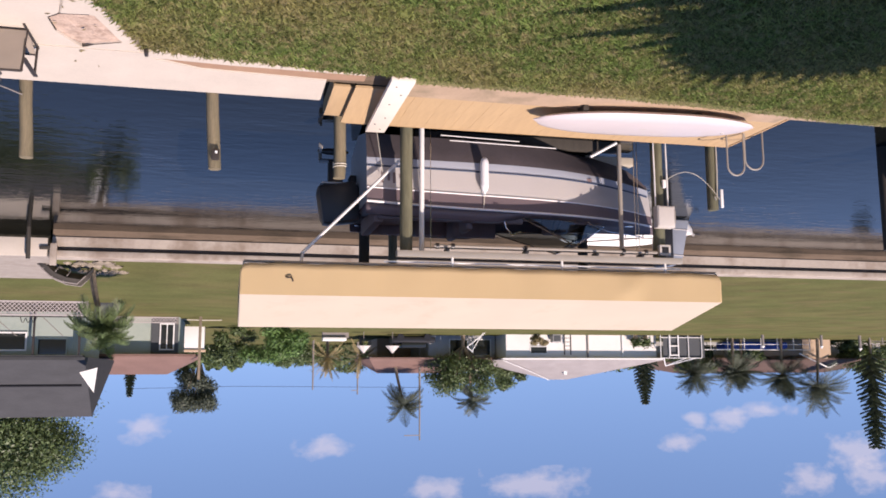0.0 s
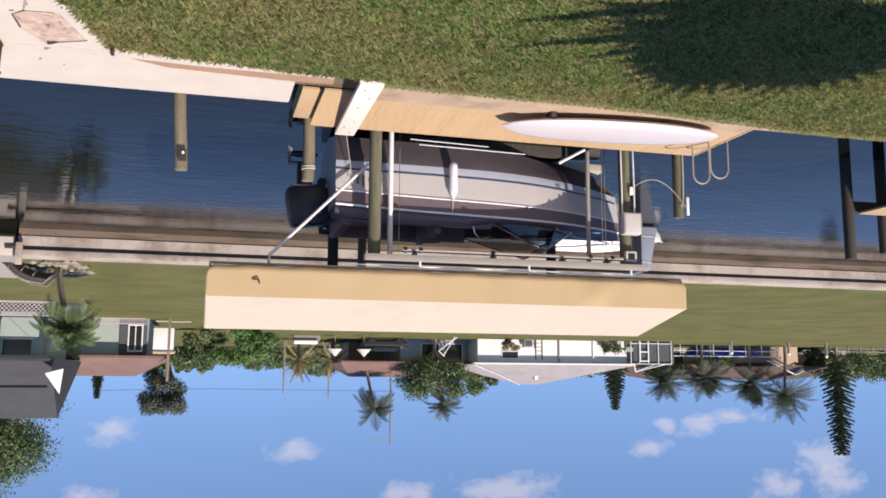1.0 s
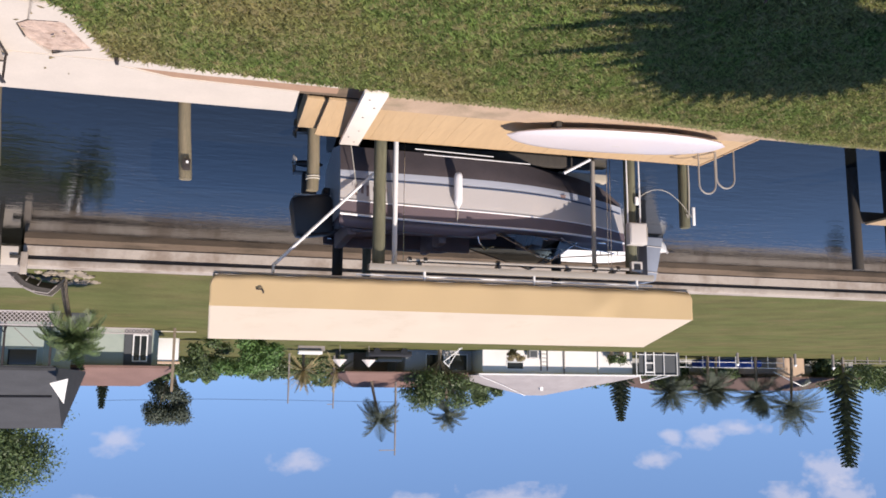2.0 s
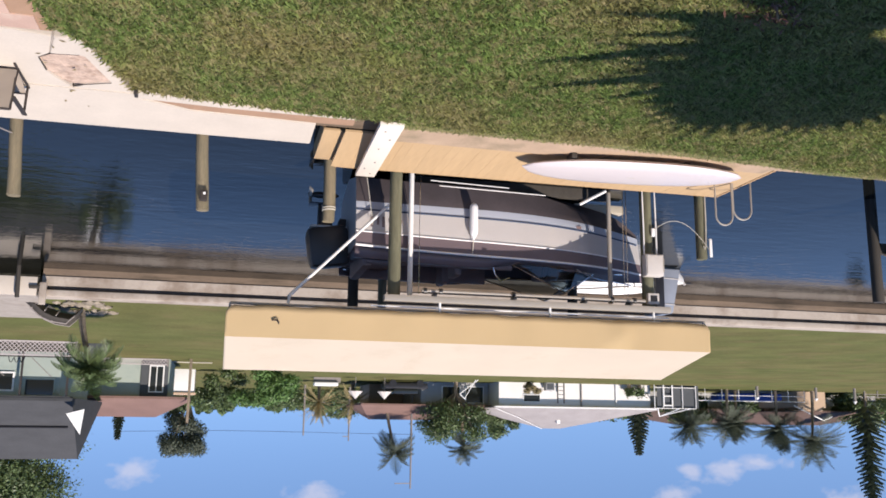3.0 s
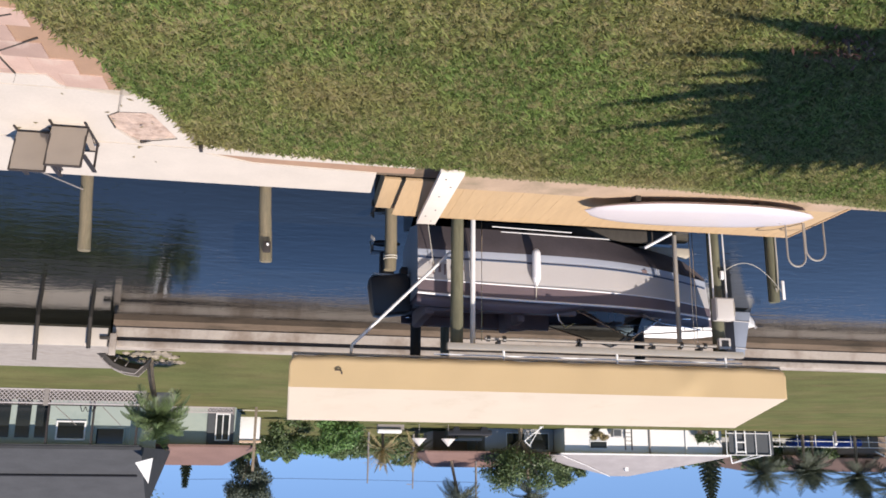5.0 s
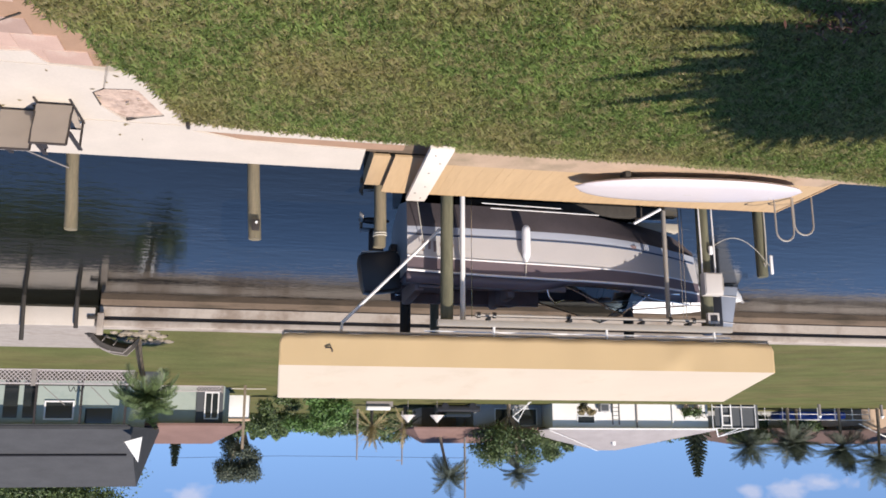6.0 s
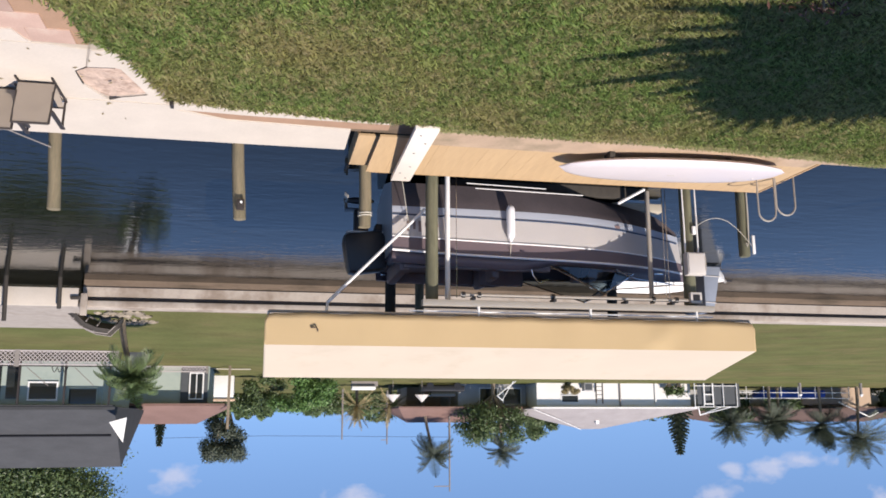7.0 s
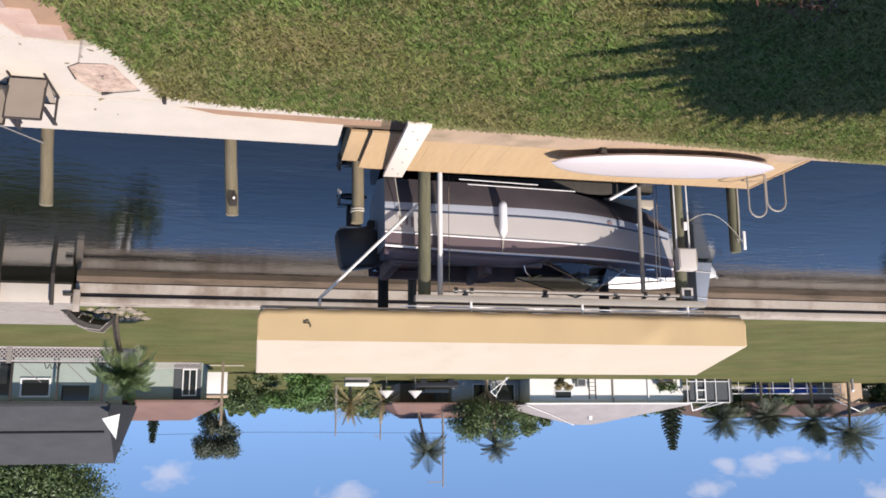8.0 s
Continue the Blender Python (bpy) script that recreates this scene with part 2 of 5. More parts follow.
    "lattice": material("grey lattice", (0.46, 0.41, 0.4), 0.85, vary=0.1, bump=0.1),
    "darkglass": material("dark window pane", (0.02, 0.024, 0.026), 0.06, vary=0.1, bump=0),
    "screen": material("dark insect screen", (0.07, 0.075, 0.08), 0.8, vary=0.1, bump=0.02),
    "bark": material("palm trunk", (0.22, 0.17, 0.12), 0.95, vary=0.3, scale=3, fine=14, bump=0.6, stretch=(1, 1, 4)),
    "leaf": material("broad leaf", (0.1, 0.14, 0.052), 0.5, vary=0.25, scale=0.8, fine=6, bump=0, island=0.45, through=0.25),
    "brightleaf": material("bright leaf", (0.12, 0.21, 0.06), 0.5, vary=0.25, scale=0.8, fine=6, bump=0, island=0.4, through=0.3),
    "palmleaf": material("palm frond leaf", (0.085, 0.102, 0.072), 0.65, vary=0.2, scale=0.8, fine=6, bump=0, island=0.35, through=0.25),
    "drypalm": material("dry palm frond leaf", (0.3, 0.24, 0.12), 0.7, vary=0.25, scale=0.8, fine=6, bump=0, island=0.4, through=0.2),
    "pine": material("dark conifer leaf", (0.09, 0.11, 0.07), 0.6, vary=0.25, scale=0.8, fine=6, bump=0, island=0.35, through=0.1),
    "croton": material("reddish croton leaf", (0.11, 0.05, 0.035), 0.5, vary=0.3, scale=6, fine=40, bump=0, island=0.5, through=0.2),
    "bluetarp": material("blue cover", (0.035, 0.09, 0.42), 0.6, vary=0.12, scale=2, fine=20, bump=0.2),
    "pole": material("grey pole timber", (0.25, 0.22, 0.2), 0.85, vary=0.15, bump=0.1),
    "steel": material("polished rail", (0.7, 0.7, 0.7), 0.2, 1.0, vary=0.05, bump=0.0),
    "riprap": material("riprap stone", (0.24, 0.2, 0.15), 0.95, vary=0.3, scale=4, fine=30, bump=0.5, random_by=0.25),
}
M["water"] = water_material()
M["glass"] = glass("windshield glass", (0.35, 0.4, 0.42))


# ---- mesh helpers ----
def spot(o):
    """Where a thing's or part's origin lies in the world; nothing here is turned at build time."""
    return o.location + (spot(o.parent) if o.parent else Vector())


def thing(name, at, label, category, group="", kind=""):
    e = new(name)
    e.location = at
    e.empty_display_size = 0.2
    return tagged(e, label, category, group, kind)


def finish(bm, name, mats, smooth):
    me = bpy.data.meshes.new(name)
    bm.normal_update()
    bm.to_mesh(me)
    bm.free()
    for k in mats if isinstance(mats, (list, tuple)) else [mats]:
        me.materials.append(M[k])
    if smooth:
        me.shade_smooth()
        me.set_sharp_from_angle(angle=radians(smooth))
    return me


def part(name, bm, mats, parent, label="", smooth=35):
    """One mesh, drawn in world metres, under a thing or a part."""
    base = spot(parent)
    bmesh.ops.translate(bm, vec=-base, verts=bm.verts)
    o = new(name, finish(bm, name, mats, smooth))
    o.parent = parent
    return tagged(o, label)


def solid(name, bm, mats, label, category, group="", kind="", at=None, smooth=35):
    """A top-level thing that is one mesh."""
    at = Vector(at or (0, 0, 0))
    bmesh.ops.translate(bm, vec=-at, verts=bm.verts)
    o = new(name, finish(bm, name, mats, smooth))
    o.location = at
    return tagged(o, label, category, group, kind)


def box(x0, x1, y0, y1, z0, z1, bevel=0.0, bm=None, turn=None):
    bm = bm or bmesh.new()
    v = bmesh.ops.create_cube(bm, size=1)["verts"]
    m = Matrix.Translation(((x0 + x1) / 2, (y0 + y1) / 2, (z0 + z1) / 2)) @ (turn or Matrix()) @ Matrix.Diagonal((abs(x1 - x0), abs(y1 - y0), abs(z1 - z0), 1))
    bmesh.ops.transform(bm, matrix=m, verts=v)
    if bevel:
        edges = list({e for q in v for e in q.link_edges})
        bmesh.ops.bevel(bm, geom=edges, offset=bevel, segments=2, affect="EDGES", profile=0.6)
    return bm


def tube(points, radius, sides=10, bm=None, radii=None):
    """A round bar along points."""
    bm = bm or bmesh.new()
    pts = [Vector(p) for p in points]
    rings, side = [], None
    for i, p in enumerate(pts):
        way = (pts[min(i + 1, len(pts) - 1)] - pts[max(i - 1, 0)]).normalized()
        if side is None:
            side = way.orthogonal().normalized()
        side = (side - way * side.dot(way)).normalized()
        other = way.cross(side)
        r = radii[i] if radii else radius
        rings.append([bm.verts.new(p + (side * math.cos(a) + other * math.sin(a)) * r) for a in (2 * math.pi * k / sides for k in range(sides))])
    for a, b in zip(rings, rings[1:]):
        for k in range(sides):
            bm.faces.new((a[k], a[(k + 1) % sides], b[(k + 1) % sides], b[k]))
    bm.faces.new(rings[0][::-1])
    bm.faces.new(rings[-1])
    return bm


def slab(outline, z0, z1, bevel=0.0, bm=None):
    """A flat plate with the given outline."""
    bm = bm or bmesh.new()
    low = [bm.verts.new((x, y, z0)) for x, y in outline]
    top = [bm.verts.new((x, y, z1)) for x, y in outline]
    faces = [bm.faces.new(low[::-1]), bm.faces.new(top)]
    k = len(low)
    for i in range(k):
        faces.append(bm.faces.new((low[i], low[(i + 1) % k], top[(i + 1) % k], top[i])))
    bmesh.ops.recalc_face_normals(bm, faces=faces)
    if bevel:
        bmesh.ops.bevel(bm, geom=[e for e in faces[1].edges], offset=bevel, segments=2, affect="EDGES")
    return bm


def quads(cloud, verts_each=4):
    """A mesh of loose polygons from an array (count, verts_each, 3)."""
    a = np.asarray(cloud, dtype=float)
    me = bpy.data.meshes.new("leaves")
    me.from_pydata(a.reshape(-1, 3).tolist(), [], np.arange(len(a) * verts_each).reshape(-1, verts_each).tolist())
    return me


def loose(name, cloud, mat, parent, label="", verts_each=4):
    me = quads(np.asarray(cloud) - np.array(spot(parent)), verts_each)
    me.materials.append(M[mat])
    o = new(name, me)
    o.parent = parent
    return tagged(o, label)


# ---- ground, canal, seawalls ----
LAWN_EDGE = [(-60, 11.3), (-8.1, 11.3), (-7.2, 11.18), (-4.8, 11.0), (-3.2, 10.98), (-1.8, 10.98), (-1.72, 10.66), (-0.9, 10.7), (0.44, 10.58), (1.34, 10.42),
             (1.5, 9.98), (1.62, 9.45), (1.76, 9.16), (1.98, 8.95), (2.05, 8.4), (2.25, 8.15), (2.4, 7.7), (2.7, 7.2), (3.2, 6.5), (60, 4.0)]
bm = slab([*LAWN_EDGE, (60, -60), (-60, -60)], LAND - 0.9, LAND)
solid("ground", bm, "soil", "patchy green lawn sloping to a seawall", "lawn", kind="structure", smooth=0)
bm = slab([(-900, 27.9), (5.6, 27.9), (5.6, 33.4), (40, 33.4), (40, 27.9), (900, 27.9), (900, 100), (-900, 100)], FAR - 1.5, FAR)
# beyond the gardens the land falls away gently to the horizon
bm.faces.new([bm.verts.new(p) for p in ((-900, 100, FAR), (900, 100, FAR), (900, 3500, -59), (-900, 3500, -59))])
solid("far_ground", bm, "farlawn", "mown green lawn beyond the canal", "lawn", kind="structure", smooth=0)
bm = bmesh.new()
bmesh.ops.create_grid(bm, x_segments=2, y_segments=2, size=0.5)
bmesh.ops.transform(bm, matrix=Matrix.Translation((0, 20, WATER)) @ Matrix.Diagonal((1800, 17, 1, 1)), verts=bm.verts)
solid("water", bm, "water", "rippled dark blue canal water", "water", kind="structure", smooth=0)

cap = thing("seawall_cap", (1, 11.5, LAND), "broad whitewashed concrete seawall cap with cracked top", "seawall", kind="structure")
part("slab", slab([(-0.72, 11.08), (-0.72, 11.91), (12, 11.91), (12, 10.61), (1.4, 10.61), (1.32, 10.76), (0.78, 11.0)], LAND - 0.24, LAND + 0.012, 0.012), "concrete", cap)
part("slab", slab([(1.42, 10.585), (2.03, 10.585), (1.9, 10.47), (1.6, 10.34), (1.78, 9.66), (1.83, 9.63), (2.11, 9.66), (2.0, 9.22), (1.78, 9.19), (1.64, 9.47), (1.52, 10.0)], LAND - 0.2, LAND + 0.012, 0.008), "concrete", cap)
part("slab", slab([(2.04, 10.585), (12, 10.585), (12, 9.14), (2.35, 9.14), (2.02, 9.21), (2.12, 9.66), (2.24, 9.78), (2.23, 10.14)], LAND - 0.2, LAND + 0.012, 0.008), "concrete", cap)
part("rubble", slab([(1.55, 10.4), (2.05, 10.52), (2.27, 10.14), (2.26, 9.78), (2.1, 9.64), (1.8, 9.6)], LAND - 0.3, LAND - 0.012), "rubble", cap, "broken patch showing rough grey-brown rubble")
part("joint", box(1.45, 12, 10.588, 10.607, LAND - 0.2, LAND - 0.012), "darkwood", cap)
part("crack", slab([(2.003, 9.222), (2.019, 9.214), (2.117, 9.655), (2.112, 9.657)], LAND - 0.2, LAND + 0.004), "oldconc", cap)
# dark tubes draw the shade that the rim casts into the broken patch
for a, b in (((2.23, 10.14), (2.245, 9.79)), ((2.245, 9.79), (2.11, 9.67)), ((2.11, 9.67), (1.83, 9.64)), ((1.6, 10.35), (1.9, 10.48)), ((1.9, 10.48), (2.03, 10.57))):
    part("crack", tube([(*a, LAND + 0.004), (*b, LAND + 0.004)], 0.008, 6), "darkwood", cap)
part("bracket", box(1.33, 1.37, 10.4, 10.52, LAND, LAND + 0.09, 0.006), "bronze", cap, "short dark metal bracket")
part("brick_strip", slab([(1.35, 10.72), (0.45, 10.78), (-1.18, 10.78), (-1.18, 11.05), (-0.73, 11.07), (0.78, 10.99)], LAND - 0.2, LAND + 0.002), "brown", cap, "strip of bare brown brick")
part("edging", slab([(1.36, 10.44), (0.44, 10.6), (-0.9, 10.72), (-1.2, 10.71), (-1.2, 10.77), (0.45, 10.77), (1.35, 10.71)], LAND - 0.2, LAND + 0.03, 0.01), "concrete", cap)
part("face", box(-14, 12, 11.5, 11.88, -1.6, LAND - 0.25), "wetwall", cap)
part("ledge", slab([(-14, 11.28), (-8.1, 11.28), (-7.2, 11.16), (-4.8, 10.98), (-3.2, 10.96), (-1.8, 10.96), (-1.78, 12.1), (-7.7, 12.1), (-7.75, 11.9), (-14, 11.9)], -0.2, 0.03, 0.01), "ledge", cap, "narrow tan-brown ledge along the lawn")

# terracotta patio tiles
patio = thing("patio", (3, 8.5, LAND), "terracotta tile patio, cracked and sun-bleached", "patio", kind="structure")
part("bed", slab([(2.05, 8.42), (2.0, 9.13), (8, 9.1), (8, 5.2), (3.3, 6.5), (2.75, 7.2), (2.45, 7.7), (2.25, 8.18)], LAND - 0.2, LAND - 0.004), "brown", patio)

for a, b, c in (((2.5, 8.1), (2.95, 8.45), (3.3, 8.55)), ((2.95, 8.45), (2.9, 8.9), (2.98, 9.1)), ((2.6, 7.7), (3.1, 7.95), (3.6, 7.9)), ((3.1, 7.95), (3.2, 8.5), (3.5, 8.7))):
    part("crack", tube([(*a, LAND + 0.008), (*b, LAND + 0.008), (*c, LAND + 0.008)], 0.009, 6), "darkwood", patio)
part("bleached_patch", slab([(2.55, 9.05), (2.62, 8.86), (3.1, 8.9), (3.8, 8.82), (8, 8.86), (8, 9.1), (2.5, 9.12)], LAND, LAND + 0.016), "concrete", patio, "cream painted strip along the tiles")

far_wall = thing("far_seawall", (0, 27.6, 0), "stained concrete seawall with a pale cap across the canal", "seawall", kind="structure")
part("wall_face", box(-300, 5.4, 27.2, 27.9, -2, -0.063), "wetwall", far_wall, "brown tide-stained wall face")
part("upper_face", box(-300, 5.4, 27.17, 27.9, -0.06, 0.215), "cappale", far_wall)
# recessed strip between upper face and cap, darker than both
part("dark_strip", box(-300, 5.4, 27.22, 27.9, 0.218, 0.335), "waler", far_wall, "dark strip under the cap")
part("cap", box(-300, 5.4, 27.1, 27.9, 0.338, 0.52, 0.02), "cappale", far_wall)
part("pad", slab([(5.5, 27.1), (40, 27.1), (40, 33.5), (5.9, 33.5)], 0.2, FAR + 0.02, 0.02), "oldconc", far_wall, "bare concrete pad over dark water")
part("pad_edge", box(5.5, 40, 27.04, 27.098, 0.0, FAR + 0.03, 0.01), "concrete", far_wall, "white painted pad edge")
part("back_wall", box(5.42, 40, 33.2, 33.5, -2, 0.197), "wetwall", far_wall)
part("side_wall", box(5.42, 5.6, 27.9, 33.19, -2, 0.197), "wetwall", far_wall)

# ---- dock ----
dock = thing("dock", (-4.5, 12.8, DECK), "tan painted timber dock along the seawall", "dock", kind="structure")
part("fascia", box(-7.85, -1.25, 13.66, 13.7, -0.2, -0.002, 0.004), "fascia", dock)
part("fascia", box(-7.89, -7.853, 11.95, 13.7, -0.2, -0.002, 0.004), "fascia", dock)
for y in (12.0, 12.8, 13.55):
    part("joist", box(-7.84, -1.27, y, y + 0.05, -0.22, -0.035), "darkwood", dock)


def piling(x, y, top, r, mat, label, lean=0.0):
    p = thing("piling", (x, y, -2), label, "piling", "mooring pilings")
    rnd = random.Random(round(x * 100))
    n = 10
    pts = [(x + lean * (1 - i / (n - 1)) + rnd.uniform(-0.006, 0.006), y + rnd.uniform(-0.006, 0.006), -2 + (top + 2) * i / (n - 1)) for i in range(n)]
    bm = tube(pts, r, 18, radii=[r * rnd.uniform(0.97, 1.03) for _ in range(n)])
    bmesh.ops.bevel(bm, geom=[e for e in bm.edges if all(v.co.z > top - 0.001 for v in e.verts)], offset=0.012, segments=2, affect="EDGES")
    part("post", bm, mat, p)
    return p


p1 = piling(2.92, 12.3, 1.12, 0.08, "pile", "weathered grey-brown timber mooring piling beside the seawall", 0.2)
p2 = piling(0.62, 12.3, 1.15, 0.083, "pile", "weathered timber mooring piling with a reflector near its top", 0.2)
part("bracket", box(0.56, 0.66, 12.16, 12.215, 0.9, 1.05, 0.012), "bronze", p2, "dark metal bracket")
part("reflector", tube([(0.6, 12.135, 0.95), (0.6, 12.158, 0.95)], 0.017, 12), "trimwhite", p2, "small white reflector")
part("mooring_line", tube([(2.99, 12.20, 0.33), (3.68, 12.10, 0.09), (4.31, 12.00, 0.01)], 0.009, 6), "pole", p1, "slack grey mooring line")
p3 = piling(-1.22, 13.9, 0.83, 0.095, "pile", "weathered timber piling with rope at the dock corner")
part("rope_wrap", tube([(-1.22 + 0.102 * math.cos(a), 13.9 + 0.102 * math.sin(a), 0.58 + 0.006 * a) for a in (k * 0.35 for k in range(40))], 0.009, 6), "rope", p3)
p4 = piling(-7.67, 13.9, 1.07, 0.095, "greenpile", "dark green treated piling with a white rail and a looped rope")
part("white_rail", box(-7.8, -7.75, 13.77, 13.81, 0.72, 1.04, 0.01), "whitepipe", p4, "short white plastic rail")
part("rope", tube([(-7.7, 13.785, -0.1), (-7.7, 13.78, 0.4), (-7.68, 13.78, 0.85), (-7.66, 13.78, 0.92), (-7.64, 13.785, 0.85)], 0.012, 6), "rope", p4)
part("slack_line", tube([(-6.72 - 1.0 * f, 13.74, 0.62 - 0.42 * math.sin(0.35 + 2.5 * f) + 0.28 * f + 0.14) for f in (i / 14 for i in range(15))], 0.005, 6), "rope", p4, "slack pale line")

# neighbouring dark timber dock frame
frame_dock = thing("neighbour_dock", (-11.5, 14, -1), "dark timber dock frame standing in the water", "dock")
for x, y, top in ((-11.27, 14.0, 1.64), (-12.05, 14.0, 1.5), (-12.2, 11.9, 1.5), (-11.4, 11.9, 0.5)):
    part("post", tube([(x, y, -2), (x, y, top)], 0.1, 14), "darkwood", frame_dock)
part("beam", box(-14, -11.2, 13.93, 14.07, 0.55, 0.75, 0.01), "darkwood", frame_dock)
part("beam", box(-14, -11.2, 11.83, 11.97, 0.35, 0.5, 0.01), "darkwood", frame_dock)
part("plank", box(-14, -11.4, 12.0, 13.9, 0.76, 0.8, 0.006), "deck", frame_dock)

# ---- ramp, step ----
ramp = thing("ramp_plank", (-1.75, 12, 0), "white painted plank laid from lawn to dock", "plank")
bm = box(-0.15, 0.15, -1.57, 1.57, -0.03, 0.03, 0.006)
bmesh.ops.transform(bm, matrix=Matrix.Translation((-1.69, 12.27, 0.16)) @ pose(0, 0, 0, -4.2, 0, 2.6), verts=bm.verts)
part("board", bm, "whitewood", ramp)
for fx, fy in ((0.05, -1.3), (-0.06, -0.9), (0.02, -0.35), (-0.03, 0.5), (0.07, 0.95), (-0.05, 1.3)):
    bm = tube([(fx, fy, 0.029), (fx, fy, 0.036)], 0.014, 8)
    bmesh.ops.transform(bm, matrix=Matrix.Translation((-1.69, 12.27, 0.16)) @ pose(0, 0, 0, -4.2, 0, 2.6), verts=bm.verts)
    part("bolt", bm, "bronze", ramp, "rusty bolt head")
step = thing("step", (-1.07, 12.9, -0.2), "tan timber step below the dock end", "step")
part("tread", box(-1.24, -0.93, 12.2, 13.6, -0.12, -0.08, 0.006), "deck", step)
part("stringer", box(-0.96, -0.92, 12.22, 13.58, -0.7, -0.123), "fascia", step)
part("stringer", box(-1.23, -1.19, 12.22, 13.58, -0.7, -0.123), "fascia", step)

# ---- paddleboard ----
def paddleboard():
    b = thing("paddleboard", (-5.45, 12.0, 0.06), "white stand-up paddleboard lying on low battens on the dock", "paddleboard")
    L, n, k = 3.42, 28, 12
    bm = bmesh.new()
    rings = []
    for i in range(n):
        f = i / (n - 1)
        s = 2 * f - 1
        half = 0.45 * (1 - abs(s) ** 2.6) ** 0.6 + 0.012
        thick = 0.075 * (1 - abs(s) ** 3) ** 0.7 + 0.006
        rock = 0.06 * abs(s) ** 3
        rings.append([bm.verts.new((s * L / 2, math.copysign(abs(math.cos(a)) ** 0.7, math.cos(a)) * half, rock + thick + math.copysign(abs(math.sin(a)) ** 0.8, math.sin(a)) * thick)) for a in (2 * math.pi * j / k for j in range(k))])
    for a, c in zip(rings, rings[1:]):
        for j in range(k):
            bm.faces.new((a[j], a[(j + 1) % k], c[(j + 1) % k], c[j]))
    bm.faces.new(rings[0][::-1])
    bm.faces.new(rings[-1])
    bmesh.ops.recalc_face_normals(bm, faces=bm.faces)
    m = Matrix.Translation((-5.55, 12.14, 0.1)) @ pose(0, 0, 0, 2, 0, 5.0)
    bmesh.ops.transform(bm, matrix=m, verts=bm.verts)
    part("hull", bm, "board", b, smooth=50)
    h = box(-0.06, 0.06, -0.016, 0.016, 0, 0.012, 0.004)
    bmesh.ops.transform(h, matrix=m @ Matrix.Translation((0.05, 0.0, 0.151)), verts=h.verts)
    part("handle", h, "greybox", b, "small grey carry handle")
    for x in (-0.9, -1.25):
        h = box(-0.02, 0.02, -0.01, 0.01, 0, 0.01, 0.003)
        bmesh.ops.transform(h, matrix=m @ Matrix.Translation((x, 0.1, 0.135)), verts=h.verts)
        part("eyelet", h, "greybox", b)


paddleboard()
for x in (-4.5, -6.3):
    solid("timber_batten", box(x - 0.04, x + 0.04, 11.87, 12.09, 0.031, 0.115, 0.006), "darkwood", "dark timber batten under the paddleboard", "batten", "paddleboard battens")

# ---- ladder rails ----
ladder = thing("dock_ladder", (-7.6, 12.9, 0), "bent aluminium ladder rails at the dock's end", "ladder")
for x0, x1, top in ((-7.3, -7.6, 0.71), (-7.62, -7.95, 0.6)):
    r = (x0 - x1) / 2
    arc = [((x0 + x1) / 2 + r * math.cos(a), 12.8, top - r + r * math.sin(a)) for a in (math.pi * i / 12 for i in range(13))]
    part("rail", tube([(x0, 12.8, -0.02 if x0 > -7.5 else -0.6), *arc, (x1, 12.8, -0.6 if x1 < -7.85 else -0.02)], 0.014, 10), "alu", ladder)
for z in (-0.35, -0.6):
    part("rung", tube([(-7.93, 12.8, z), (-7.93, 13.2, z)], 0.016, 8), "alu", ladder)

# ---- boat lift ----
lift = thing("boat_lift", (-4.4, 15.3, -2), "four-post boat lift with aluminium beams", "boat lift")
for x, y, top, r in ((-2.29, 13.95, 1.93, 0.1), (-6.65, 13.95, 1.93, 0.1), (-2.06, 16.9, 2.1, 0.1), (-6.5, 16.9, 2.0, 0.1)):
    # front posts are green, rear posts take the darker material
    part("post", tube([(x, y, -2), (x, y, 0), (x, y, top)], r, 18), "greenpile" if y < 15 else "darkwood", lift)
part("top_beam", box(-6.93, -2.1, 13.68, 13.84, 1.95, 2.05, 0.012), "alu", lift)
part("top_beam", box(-6.95, -1.75, 16.82, 16.98, 1.96, 2.1, 0.012), "alu", lift)
part("drive_pipe", tube([(-6.5, 13.76, 1.86), (-2.7, 13.76, 1.86)], 0.03, 10), "alu", lift)
for x in (-2.75, -3.0, -4.2, -5.9, -6.3):
    part("winder", tube([(x - 0.025, 13.76, 1.86), (x + 0.025, 13.76, 1.86)], 0.048, 14), "black", lift)
for x in (-2.85, -6.2):
    part("cross_beam", box(x - 0.08, x + 0.08, 13.95, 16.9, -0.6, -0.42, 0.01), "alu", lift)
for y in (14.85, 15.95):
    part("bunk", box(-6.4, -2.6, y - 0.07, y + 0.07, -0.416, -0.1, 0.01), "darkwood", lift, "carpeted bunk board")
for x, y, z0, z1, r, k in ((-2.6, 14.22, -0.3, 1.9, 0.042, "whitepipe"), (-6.13, 14.3, -0.1, 1.85, 0.04, "alu")):
    part("guide_pole", tube([(x, y, z0), (x, y, z1)], r, 12), k, lift)
for x in (-2.72, -6.3, -6.36):
    part("cable", tube([(x, 14.1, 1.86), (x, 14.1, -0.1)], 0.006, 6), "steel", lift)
for y, z, xa, xb in ((14.12, -0.03, -2.9, -4.25), (14.12, 0.05, -3.05, -4.9)):
    part("side_rail", tube([(xa, y, z), (xb, y, z + 0.03)], 0.008, 8), "whitepipe", lift, "thin white cradle rail")
part("cable", tube([(-1.83, 14.2, -0.2), (-1.98, 14.25, 0.75)], 0.007, 6), "rope", lift)
